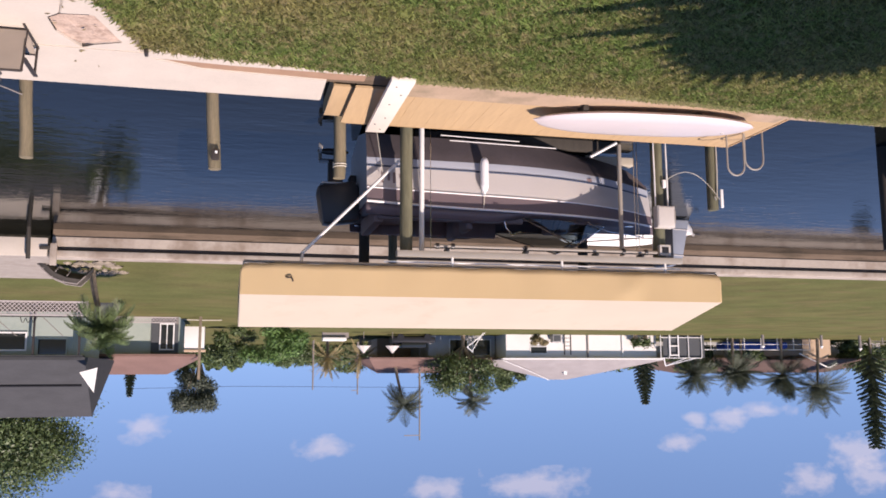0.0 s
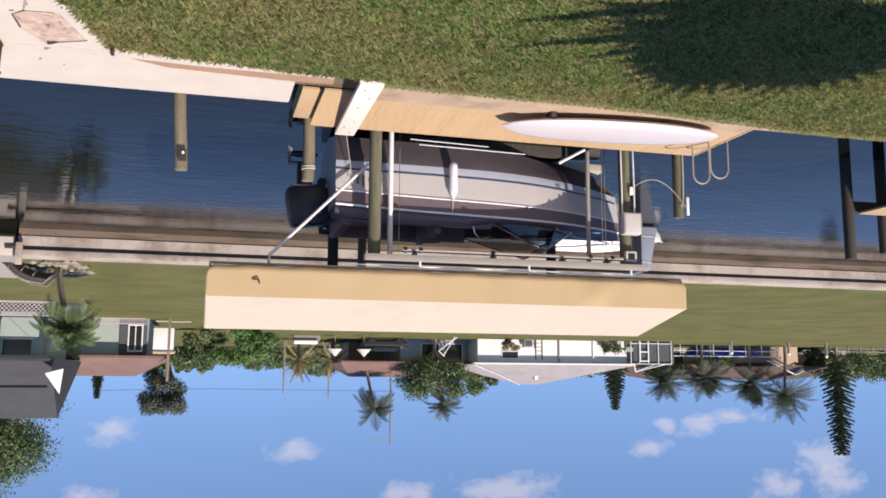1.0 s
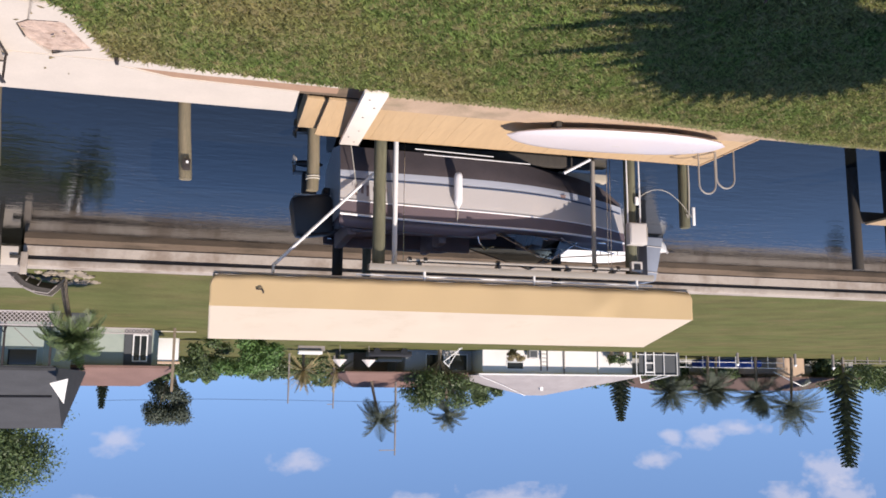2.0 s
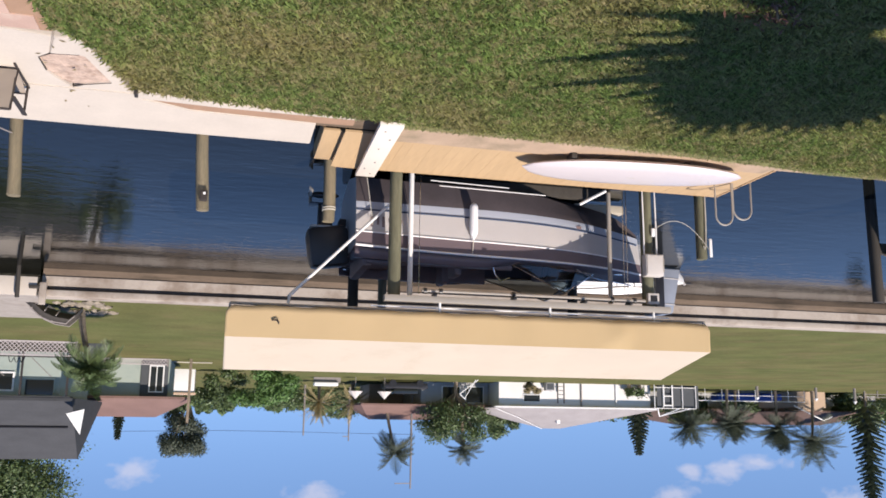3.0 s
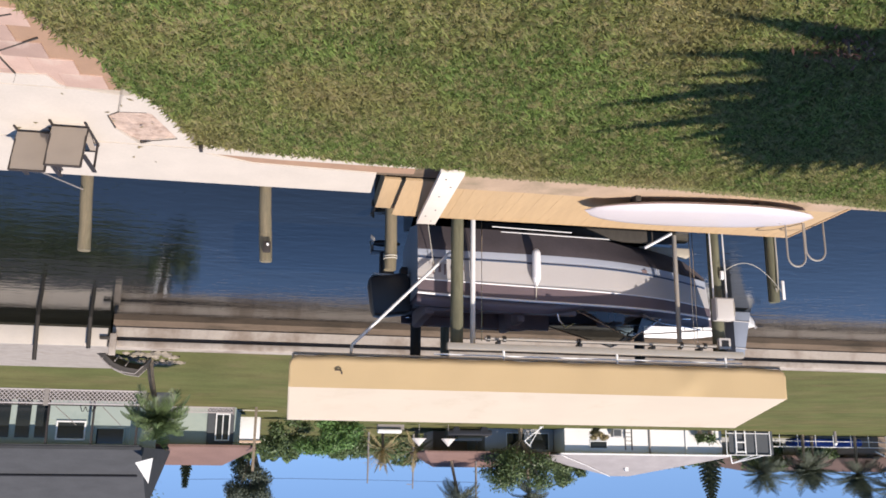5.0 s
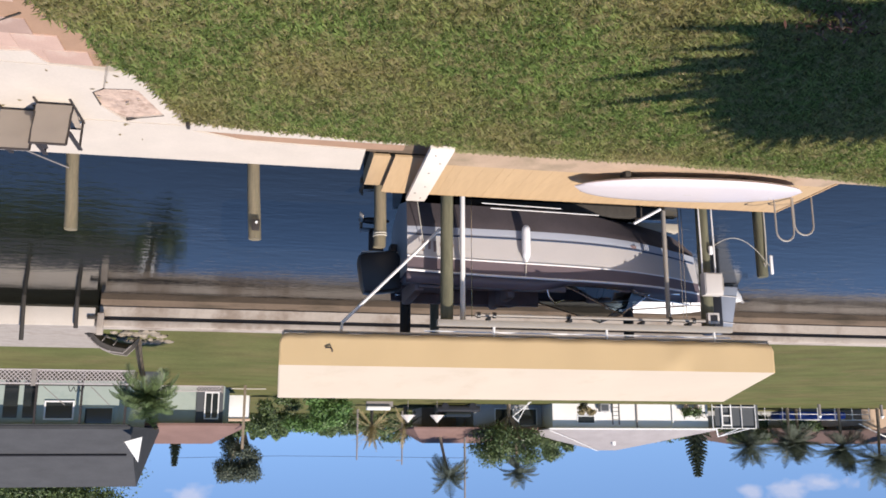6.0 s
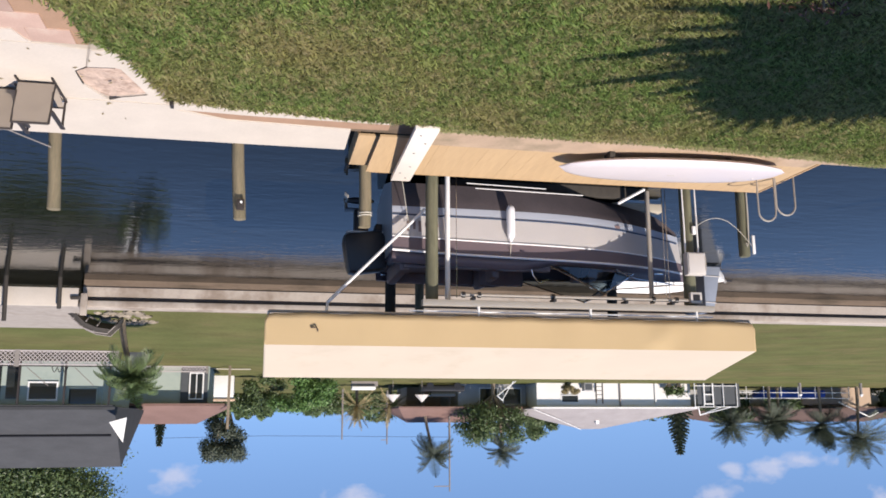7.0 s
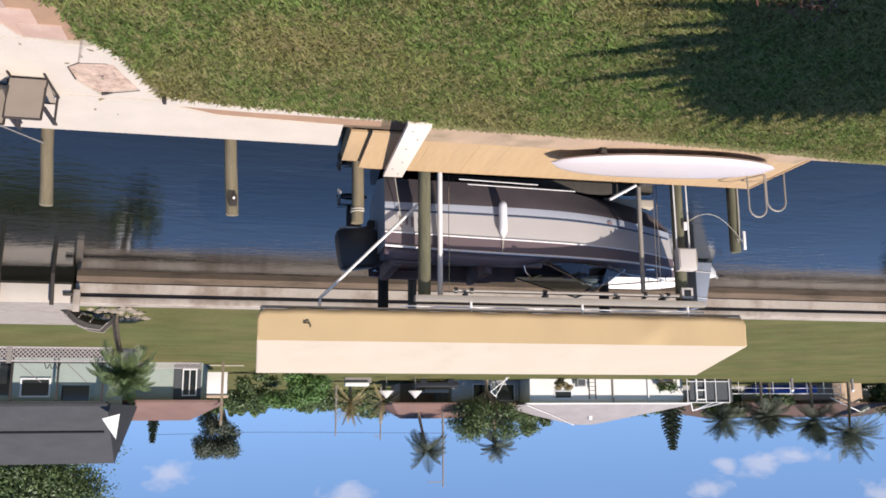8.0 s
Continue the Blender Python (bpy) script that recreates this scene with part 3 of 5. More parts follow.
part("diagonal_pole", tube([(-2.24, 14.28, 0.4), (-0.68, 13.98, 2.0), (-0.66, 13.95, 2.25)], 0.025, 10), "whitepipe", lift, "slanting white pole from canopy to boat")
part("brace", tube([(-5.5, 14.08, 0.2), (-5.95, 14.0, -0.05)], 0.025, 8), "whitepipe", lift)
for x in (-2.9, -4.2, -5.4, -6.2):
    part("saddle", box(x - 0.025, x + 0.025, 13.66, 13.86, 1.9, 1.947, 0.006), "black", lift, "black beam saddle")
part("spreader_pipe", tube([(-6.9, 13.72, 2.13), (-1.9, 13.72, 2.13)], 0.014, 8), "whitepipe", lift, "thin pale pipe above the beam")
part("post", tube([(-2.81, 18.0, -2), (-2.81, 18.0, 2.15)], 0.09, 14), "pile", lift, "brown far post")
# short dark rod running along the slanting pole
part("dark_rod", tube([(-0.68, 14.20, 1.98), (-1.12, 14.40, 1.54)], 0.018, 8), "bronze", lift, "dark rod beside the slanting pole")
# electrics on the dock-side post
ebox = thing("control_box", (-6.66, 13.8, 1.07), "grey lift control box on the green post", "control box")
part("enclosure", box(-6.82, -6.5, 13.68, 13.84, 1.07, 1.44, 0.012), "greybox", ebox)
part("lid", box(-6.805, -6.515, 13.665, 13.682, 1.09, 1.42, 0.006), "greybox", ebox)
part("hinge", box(-6.82, -6.8, 13.66, 13.67, 1.14, 1.37, 0.003), "alu", ebox)
sbox = thing("switch_box", (-6.72, 13.8, 1.72), "small grey switch box with a dark panel", "switch box")
part("body", box(-6.76, -6.56, 13.76, 13.84, 1.72, 1.9, 0.01), "greybox", sbox)
part("panel", box(-6.72, -6.6, 13.753, 13.762, 1.76, 1.86), "black", sbox, "dark panel")
for x in (-6.535, -6.765):
    conduit = solid("conduit", tube([(x, 13.83, -0.15), (x - 0.01, 13.83, 0.6), (x - 0.01, 13.83, 1.08)], 0.014, 8), "whitepipe", "thin white electrical conduit on the lift post", "conduit", "conduits")
jbox = solid("junction_box", box(-6.74, -6.68, 13.79, 13.84, 0.6, 0.74, 0.01), "whitepipe", "small pale junction box on the lift post", "junction box")

# ---- canopy ----
def canopy():
    c = thing("boat_canopy", (-3.75, 15.4, 2.1), "tan canvas boat canopy with a long skirt", "canopy")
    x0, x1, yf, ym, yb, z0, z1, z2 = -7.6, 0.24, 13.66, 15.4, 17.14, 2.21, 2.68, 3.06
    rnd = random.Random(4)
    bm = bmesh.new()
    rows = []
    stops = [0, 0.004, 0.009, 0.016] + [0.02 + 0.96 * i / 56 for i in range(57)] + [0.984, 0.991, 0.996, 1]
    for f in stops:
        x = x0 + (x1 - x0) * f
        edge = min(f, 1 - f) * (x1 - x0)
        corner = 0.13 - math.sqrt(max(0.0, 0.13 ** 2 - max(0.0, 0.13 - edge) ** 2))
        sag = 0.02 * math.sin(f * math.pi * 5) ** 2
        r = []
        for k in range(6):
            g = k / 5
            crease = 0.09 * math.exp(-((f - 0.19 - 0.018 * g) / 0.014) ** 2) + 0.06 * math.exp(-((f - 0.215 - 0.012 * g) / 0.012) ** 2)
            wob = (0.008 * math.sin(f * 47) + 0.006 * math.sin(f * 113 + 2 * g) + rnd.uniform(-0.002, 0.002)) * (1 - g) - crease * g * (1 - g) * 2
            low = z0 + corner + 0.006 * math.sin(f * 60)
            r.append((x, yf - 0.015 * (1 - g) + wob, low + (z1 - low) * g))
        r += [(x, (yf + ym) / 2, (z1 + z2) / 2 - sag), (x, ym - 0.05, z2 - 0.01), (x, ym, z2 + 0.004)]
        r += [(x, 2 * ym - y, z) for _, y, z in r[-2::-1]]
        rows.append([bm.verts.new(q) for q in r])
    for a, b in zip(rows, rows[1:]):
        for j in range(len(a) - 1):
            # roof slopes use the paler canvas, both skirts the tan one
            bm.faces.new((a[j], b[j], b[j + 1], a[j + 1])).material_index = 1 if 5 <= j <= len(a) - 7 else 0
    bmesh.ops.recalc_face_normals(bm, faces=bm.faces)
    roof = part("cover", bm, ["canvas", "palecanvas"], c, smooth=30)
    roof.modifiers.new("thick", "SOLIDIFY").thickness = 0.006
    for x in (x0, x1):
        bm = bmesh.new()
        pts = [(x, yf, z0 + 0.1), (x, yb, z0 + 0.1), (x, yb, z1), (x, ym, z2 - 0.004), (x, yf, z1)]
        bm.faces.new([bm.verts.new(p) for p in pts])
        e = part("end_panel", bm, "canvas", c, smooth=0)
        e.modifiers.new("thick", "SOLIDIFY").thickness = 0.005
    # frame
    for y in (yf + 0.06, yb - 0.06):
        part("side_pipe", tube([(x0 + 0.05, y, z0 - 0.03), (x1 - 0.05, y, z0 - 0.03)], 0.022, 8), "alu", c)
    part("ridge_pipe", tube([(x0 + 0.05, ym, z2 - 0.04), (x1 - 0.05, ym, z2 - 0.04)], 0.022, 8), "alu", c)
    for i in range(6):
        x = x0 + 0.05 + (x1 - x0 - 0.1) * i / 5
        part("bow", tube([(x, yf + 0.06, z0 - 0.03), (x, yf + 0.06, z1 - 0.06), (x, ym, z2 - 0.06), (x, yb - 0.06, z1 - 0.06), (x, yb - 0.06, z0 - 0.03)], 0.018, 8), "alu", c)
    for x in (-2.98, -4.8, -6.62):
        part("strut", tube([(x, yf + 0.06, 2.05), (x, yf + 0.06, 2.2)], 0.022, 8), "whitepipe", c, "short white strut")
    for x in (-4.75,):
        part("cross_pipe", tube([(x, yf + 0.06, z0 - 0.03), (x, yb - 0.06, z0 - 0.03)], 0.02, 8), "alu", c)
    part("hook", tube([(-0.42, yf - 0.03, 2.42), (-0.5, yf - 0.05, 2.42), (-0.52, yf - 0.05, 2.45), (-0.52, yf - 0.04, 2.48)], 0.012, 6), "bronze", c, "small dark strap hook")


canopy()

# ---- motorboat ----
def station(f):
    """Half section at f from stern (0) to bow (1): keel, chine, hard edge, knuckle, sheer as (half width, height)."""
    wide = 1.06 * (1 - max(0.0, (f - 0.3) / 0.7) ** 3.2) + 0.02
    low = max(0.03, 1 - max(0.0, (f - 0.4) / 0.6) ** 2.1)
    keel = -0.3 + 0.47 * max(0.0, (f - 0.5) / 0.5) ** 2 + 0.2 * max(0.0, (f - 0.9) / 0.1) ** 2
    edge = 0.335 + 0.1 * f ** 3
    return [(0.0, keel), (0.84 * wide * low, keel + 0.2 + 0.06 * f), (0.95 * wide * (0.72 + 0.28 * low), edge),
            (0.995 * wide, 0.84 + 0.2 * f - 0.1 * f * f), (wide, 1.07 + 0.28 * f - 0.22 * f * f)]


def boat_x(f):
    return -1.72 - 5.46 * f


def motorboat():
    b = thing("motorboat", (-4.4, 15.4, 0.05), "white and grey fibreglass motorboat raised on the lift", "boat")
    yc, n = 15.42, 30
    bm = bmesh.new()
    rings = []
    for i in range(n + 1):
        f = i / n
        s = station(f)
        pts = []
        for (w0, h0), (w1, h1) in zip(s, s[1:]):
            pts += [(w0 + (w1 - w0) * k, h0 + (h1 - h0) * k) for k in (0, 0.24, 0.62)]
        pts.append(s[-1])
        line = [(-w, h) for w, h in pts[::-1]] + pts[1:]
        rake = 0.28 * max(0, (f - 0.8) / 0.2) ** 1.5
        rings.append([bm.verts.new((boat_x(f) - rake * (h - 0.2) * 0.4, yc + w, h)) for w, h in line])
    for a, c in zip(rings, rings[1:]):
        for j in range(len(a) - 1):
            face = bm.faces.new((a[j], a[j + 1], c[j + 1], c[j]))
            # faces below the pale band take the dark bottom colour
            face.material_index = 3 if j in (5, 18) else 1 if 6 <= j <= 17 else 2 if j < 3 or j > 20 else 0
    bm.faces.new(rings[0])
    bm.faces.new(rings[-1][::-1])
    bmesh.ops.recalc_face_normals(bm, faces=bm.faces)
    part("hull", bm, ["hull", "bottom", "plumhull", "paleband"], b, smooth=28)

    def along(height, out, r, f0, f1, mat, name, label=""):
        for side in (-1, 1):
            pts = []
            for i in range(25):
                f = f0 + (f1 - f0) * i / 24
                s = station(f)
                if height == "sheer":
                    w, h = s[4]
                elif height == "knuckle":
                    w, h = s[3]
                else:
                    w, h = s[2][0] + (s[3][0] - s[2][0]) * height, s[2][1] + (s[3][1] - s[2][1]) * height
                rake = 0.28 * max(0, (f - 0.8) / 0.2) ** 1.5
                pts.append((boat_x(f) - rake * (h - 0.2) * 0.4, yc + side * (w + out), h))
            part(name, tube(pts, r, 6), mat, b, label)

    along("sheer", 0.012, 0.02, 0, 0.99, "rubber", "rub_rail", "pale rub rail")
    along("knuckle", 0.006, 0.013, 0, 0.97, "rubber", "spray_rail", "thin white moulding")
    along(0.27, 0.0, 0.016, 0, 0.99, "bluestripe", "stripe", "blue pinstripe")
    # gunwale deck: rim round an open cockpit, closed foredeck
    bm = bmesh.new()
    prev = None
    for i in range(n + 1):
        f = i / n
        w, h = station(f)[4]
        rake = 0.28 * max(0, (f - 0.8) / 0.2) ** 1.5
        x = boat_x(f) - rake * (h - 0.2) * 0.4
        inner = max(0.0, w - 0.2) if 0.04 < f < 0.76 else 0.0
        cur = [bm.verts.new((x, yc + s * q, h + z)) for s in (-1, 1) for q, z in ((w, 0.0), (inner, 0.04 + (0.1 * f if inner == 0 else 0)))]
        if prev:
            bm.faces.new((prev[0], prev[1], cur[1], cur[0]))
            bm.faces.new((prev[2], cur[2], cur[3], prev[3]))
        prev = cur
    bmesh.ops.recalc_face_normals(bm, faces=bm.faces)
    o = part("gunwale_deck", bm, "plumhull", b, smooth=40)
    o.modifiers.new("thick", "SOLIDIFY").thickness = 0.02
    for s in (-1, 1):
        bm = bmesh.new()
        prev = None
        for i in range(15):
            f = 0.52 * i / 14
            w, h = station(f)[4]
            up = 0.15 * min(1.0, (0.52 - f) / 0.12)
            cur = [bm.verts.new((boat_x(f), yc + s * (w - q), h + z)) for q, z in ((0.02, 0.015), (0.05, 0.03 + up * 0.6), (0.1, 0.035 + up), (0.19, 0.04 + up))]
            if prev:
                for k in range(3):
                    bm.faces.new((prev[k], prev[k + 1], cur[k + 1], cur[k]))
            prev = cur
        bmesh.ops.recalc_face_normals(bm, faces=bm.faces)
        part("coaming", bm, "plumhull", b, "plum-grey cockpit coaming", smooth=40).modifiers.new("thick", "SOLIDIFY").thickness = 0.02
    part("cockpit_sole", box(boat_x(0.74), boat_x(0.03), yc - 0.78, yc + 0.78, 0.45, 0.5), "interior", b)
    for s in (-1, 1):
        part("cockpit_side", box(boat_x(0.5), boat_x(0.04), yc + s * 0.8 - 0.05, yc + s * 0.8 + 0.05, 0.5, 1.32, 0.03), "interior", b)
    part("aft_bench", box(boat_x(0.16), boat_x(0.045), yc - 0.75, yc + 0.75, 0.5, 1.16, 0.05), "interior", b, "dark plum upholstered bench")
    part("bench_back", box(boat_x(0.06), boat_x(0.03), yc - 0.78, yc + 0.78, 1.0, 1.36, 0.05), "interior", b)
    for y in (yc - 0.45, yc + 0.45):
        s = part("helm_seat", box(boat_x(0.42), boat_x(0.33), y - 0.25, y + 0.25, 0.75, 0.9, 0.05), "interior", b)
        part("seat_back", box(boat_x(0.345), boat_x(0.32), y - 0.25, y + 0.25, 0.9, 1.42, 0.05), "interior", s)
        part("pedestal", tube([(boat_x(0.375), y, 0.5), (boat_x(0.375), y, 0.76)], 0.05, 10), "alu", s)
    part("dash", box(boat_x(0.73), boat_x(0.66), yc - 0.66, yc + 0.66, 0.5, 1.25, 0.04), "interior", b)
    part("steering_wheel", tube([(boat_x(0.64) + 0.05 * math.sin(a), yc - 0.45 + 0.18 * math.cos(a), 1.2 + 0.17 * math.sin(a)) for a in (2 * math.pi * k / 20 for k in range(21))], 0.014, 6), "black", b)
    # raked windshield of three panes
    base = [(boat_x(0.50), yc - 0.92, 1.16), (boat_x(0.80), yc - 0.5, 1.24), (boat_x(0.80), yc + 0.5, 1.24), (boat_x(0.50), yc + 0.92, 1.16)]
    top = [(boat_x(0.49), yc - 0.88, 1.2), (boat_x(0.70), yc - 0.52, 1.62), (boat_x(0.70), yc + 0.52, 1.62), (boat_x(0.49), yc + 0.88, 1.2)]
    for i in range(3):
        bm = bmesh.new()
        bm.faces.new([bm.verts.new(p) for p in (base[i], base[i + 1], top[i + 1], top[i])])
        g = part("windshield_pane", bm, "glass", b, "tinted windshield pane", smooth=0)
        g.visible_shadow = False
        part("pane_frame", tube([base[i], base[i + 1], top[i + 1], top[i], base[i]], 0.014, 6), "steel", b)
    part("grab_rail", tube([(boat_x(0.43), yc - 0.9, 1.13), (boat_x(0.44), yc - 0.9, 1.4), (boat_x(0.46), yc - 0.88, 1.52), (boat_x(0.49), yc - 0.88, 1.45)], 0.013, 8), "steel", b)
    # bow rails
    for s in (-1, 1):
        pts = []
        for i in range(11):
            f = 0.72 + 0.255 * i / 10
            w, h = station(f)[4]
            pts.append((boat_x(f), yc + s * max(0.02, w - 0.09), h + 0.2 * math.sin(math.pi * min(1, (i + 1) / 5) / 2)))
        part("bow_rail", tube(pts, 0.012, 8), "steel", b)
    for f, s in ((0.03, -1), (0.45, -1), (0.9, -1), (0.03, 1), (0.9, 1)):
        w, h = station(f)[4]
        part("cleat", box(boat_x(f) - 0.09, boat_x(f) + 0.09, yc + s * (w - 0.08) - 0.015, yc + s * (w - 0.08) + 0.015, h + 0.03, h + 0.07, 0.01), "steel", b)
    # maker's mark and unreadable lettering as plain bars
    for x0, x1, z0, z1 in ((-2.0, -1.96, 0.58, 0.76), (-2.1, -2.06, 0.58, 0.72), (-2.19, -2.15, 0.58, 0.76), (-2.36, -2.26, 0.62, 0.67), (-2.48, -2.39, 0.62, 0.67)):
        bm = box(x0, x1, yc - 1.066, yc - 1.03, z0, z1)
        part("hull_mark", bm, "interior", b, "dark plain bar on the hull")
    # outboard
    m = part("outboard_motor", box(-1.68, -1.56, yc - 0.16, yc + 0.16, 0.45, 1.0, 0.02), "black", b, "black outboard motor tilted at the stern")
    bm = box(-0.36, 0.36, -0.27, 0.27, -0.36, 0.34, 0.13)
    for v in bm.verts:
        k = 1 - 0.22 * (v.co.z + 0.3) / 0.6
        v.co.y *= k
        v.co.x *= 0.9 + 0.1 * k
    bmesh.ops.transform(bm, matrix=Matrix.Translation((-1.4, yc, 0.95)) @ pose(0, 0, 0, 0, -8, 0), verts=bm.verts)
    part("cowling", bm, "black", m)
    part("cowl_band", box(-1.7, -1.06, yc - 0.235, yc + 0.235, 0.6, 0.63, 0.01), "greybox", m)
    bm = box(-1.45, -1.2, yc - 0.09, yc + 0.09, 0.2, 0.85, 0.03)
    part("midsection", bm, "black", m)
    part("cavitation_plate", box(-1.5, -1.05, yc - 0.14, yc + 0.14, 0.18, 0.2, 0.006), "black", m)
    part("gearcase", tube([(-1.55, yc, 0.02), (-1.45, yc, 0.02), (-1.2, yc, 0.02), (-1.08, yc, 0.02)], 0.06, 12, radii=[0.015, 0.06, 0.06, 0.04]), "black", m)
    for k in range(3):
        a = k * 2.094
        bm = box(-0.008, 0.008, -0.05, 0.05, 0.03, 0.17, 0.006)
        bmesh.ops.transform(bm, matrix=Matrix.Translation((-1.06, yc, 0.02)) @ pose(0, 0, 0, math.degrees(a), 0, 0) @ pose(0, 0, 0, 0, 0, 35), verts=bm.verts)
        part("propeller_blade", bm, "alu", m)


motorboat()

fender = thing("fender", (-3.68, 14.3, 0.3), "white cylindrical fender hanging at the hull side", "fender")
zz = [0.27, 0.29, 0.33, 0.38, 0.74, 0.79, 0.83, 0.86, 0.89]
part("body", tube([(-3.68, 14.27, z) for z in zz], 0.07, 16, radii=[0.025, 0.05, 0.068, 0.072, 0.072, 0.066, 0.048, 0.025, 0.022]), "fender", fender, smooth=50)
part("line", tube([(-3.68, 14.27, 0.88), (-3.68, 14.3, 1.0), (-3.68, 14.34, 1.13)], 0.007, 6), "rope", fender)
locker = solid("boarding_step", box(-7.0, -6.0, 15.5, 15.72, -0.21, -0.05, 0.02), "plank", "weathered pale timber board fixed to the lift", "step")

# moored skiff with a tall engine near the far wall
skiff = thing("skiff", (-10.4, 22.5, WATER), "white skiff moored by the far seawall", "boat")
bm = bmesh.new()
rings = []
for i in range(17):
    f = i / 16
    w = 0.79 * (1 - max(0, (0.35 - f) / 0.35) ** 2.4) * (1 - 0.3 * max(0, (f - 0.88) / 0.12) ** 2)
    up = 0.2 * max(0, (f - 0.86) / 0.14) ** 1.6 + 0.2 * max(0, (0.25 - f) / 0.25) ** 2
    rim = 0.29 - 0.2 * max(0, (f - 0.6) / 0.4) ** 1.5
    x = -8.2 - 3.66 * f
    rings.append([bm.verts.new((x, 22.48 + s * w * k, min(z + up, rim))) for s, k, z in ((-1, 1.0, rim), (-1, 0.99, 0.0), (-1, 0.95, -0.24), (-1, 0.55, -0.5), (1, 0.55, -0.5), (1, 0.95, -0.24), (1, 0.99, 0.0), (1, 1.0, rim))])
for a, c in zip(rings, rings[1:]):
    for j in range(7):
        bm.faces.new((a[j], a[j + 1], c[j + 1], c[j]))
bm.faces.new(rings[-1])
bmesh.ops.remove_doubles(bm, verts=bm.verts, dist=0.001)
bmesh.ops.recalc_face_normals(bm, faces=bm.faces)
h = part("hull", bm, "trimwhite", skiff, smooth=40)
h.modifiers.new("thick", "SOLIDIFY").thickness = 0.04
part("gunwale", tube([(-8.5, 22.05, 0.3), (-9.2, 21.75, 0.3), (-10.6, 21.69, 0.3), (-11.3, 21.7, 0.22), (-11.8, 21.9, 0.1)], 0.022, 6), "greybox", skiff, "grey gunwale strip")
part("thwart", box(-10.5, -10.2, 21.75, 23.2, 0.0, 0.05, 0.01), "trimwhite", skiff)
part("sticker", box(-10.26, -10.06, 21.67, 21.69, -0.2, 0.02), "red", skiff, "red-orange sticker")
eng = part("outboard_motor", box(-11.45, -11.1, 21.9, 22.4, -0.15, 0.3, 0.05), "black", skiff)
bm = box(-11.6, -11.06, 21.64, 22.3, -0.24, 0.97, 0.05)
for v in bm.verts:
    k = max(0.0, (v.co.z + 0.24) / 1.21)
    v.co.x = -11.06 + (v.co.x + 11.06) * (1 - 0.5 * k ** 1.5)
part("cowling", bm, "steelblue", eng, "grey-blue engine cowling")
for z in (0.02, 0.72):
    k = ((z + 0.24) / 1.21) ** 1.5
    part("cowl_seam", tube([(-11.1, 21.635, z), (-11.06 - 0.53 * (1 - 0.5 * k), 21.635, z + 0.02)], 0.012, 6), "greybox", eng)
part("cowl_side", box(-11.1, -10.83, 21.6, 22.35, -0.25, 1.0, 0.07), "black", eng)
troll = part("trolling_motor", tube([(-11.9, 22.2, -0.05), (-12.02, 22.15, 0.1)], 0.04, 8), "greybox", skiff, "small grey trolling motor at the tip")
part("propeller", box(-12.2, -12.02, 22.13, 22.17, 0.03, 0.07, 0.01), "black", troll)
for x in (-9.75, -10.25):
    part("line", tube([(x, 21.68, 0.3), (x + 0.02, 21.66, -0.1)], 0.01, 6), "black", skiff)
part("bow_line", tube([(-8.9, 21.85, 0.18), (-9.8, 21.66, 0.0), (-10.75, 21.6, -0.12)], 0.018, 6), "bronze", skiff, "dark mooring line")

# ---- chairs on the cap ----
def sling_chair(x, y):
    c = thing("patio_chair", (x, y, LAND), "dark metal patio chair with a taupe sling", "chair", "sling chairs on the seawall cap")
    w, z = 0.18, LAND + 0.012
    for s in (-1, 1):
        part("back_post", tube([(x + s * w, y + 0.06, z + 0.02), (x + s * w, y + 0.0, z + 0.14), (x + s * w, y - 0.09, z + 0.51)], 0.014, 8), "bronze", c)
        part("front_leg", tube([(x + s * w, y + 0.55, z), (x + s * w, y + 0.5, z + 0.34)], 0.014, 8), "bronze", c)
        part("armrest", box(x + s * w - 0.025, x + s * w + 0.025, y - 0.03, y + 0.55, z + 0.34, z + 0.36, 0.008), "bronze", c)
        part("foot", tube([(x + s * w, y - 0.1, z + 0.015), (x + s * w, y + 0.6, z + 0.015)], 0.014, 8), "bronze", c)
    bm = bmesh.new()
    rows = [[bm.verts.new((x + s * w, yy, zz)) for s in (-1, 1)] for yy, zz in ((y - 0.09, z + 0.5), (y - 0.06, z + 0.36), (y + 0.02, z + 0.04), (y + 0.24, z + 0.05), (y + 0.5, z + 0.12))]
    for a, d in zip(rows, rows[1:]):
        bm.faces.new((a[0], a[1], d[1], d[0]))
    o = part("sling", bm, "sling", c, smooth=0)
    o.modifiers.new("thick", "SOLIDIFY").thickness = 0.006
    for yy, zz in ((y - 0.09, z + 0.51), (y + 0.03, z + 0.035), (y + 0.5, z + 0.12)):
        part("crossbar", tube([(x - w, yy, zz), (x + w, yy, zz)], 0.013, 8), "bronze", c)
    return c


chair = sling_chair(2.69, 10.1)
copy_thing(chair, pose(3.11, 10.34, LAND))

rnd = random.Random(31)
for i in range(26):
    x, y = rnd.uniform(1.7, 4.2), rnd.uniform(9.25, 11.2)
    bm = bmesh.new()
    L, a = rnd.uniform(0.02, 0.045), rnd.uniform(0, 6.28)
    ring = [(1, 0, 0.002), (0.2, 0.4, 0.012), (-1, 0, 0.004), (0.1, -0.4, 0.008)]
    bm.faces.new([bm.verts.new((x + L * (u * math.cos(a) - v * math.sin(a)), y + L * (u * math.sin(a) + v * math.cos(a)), LAND + 0.014 + w)) for u, v, w in ring])
    solid("dead_leaf", bm, "drypalm", "dry brown leaf lying on the seawall cap", "leaf", "dead leaves", smooth=0)

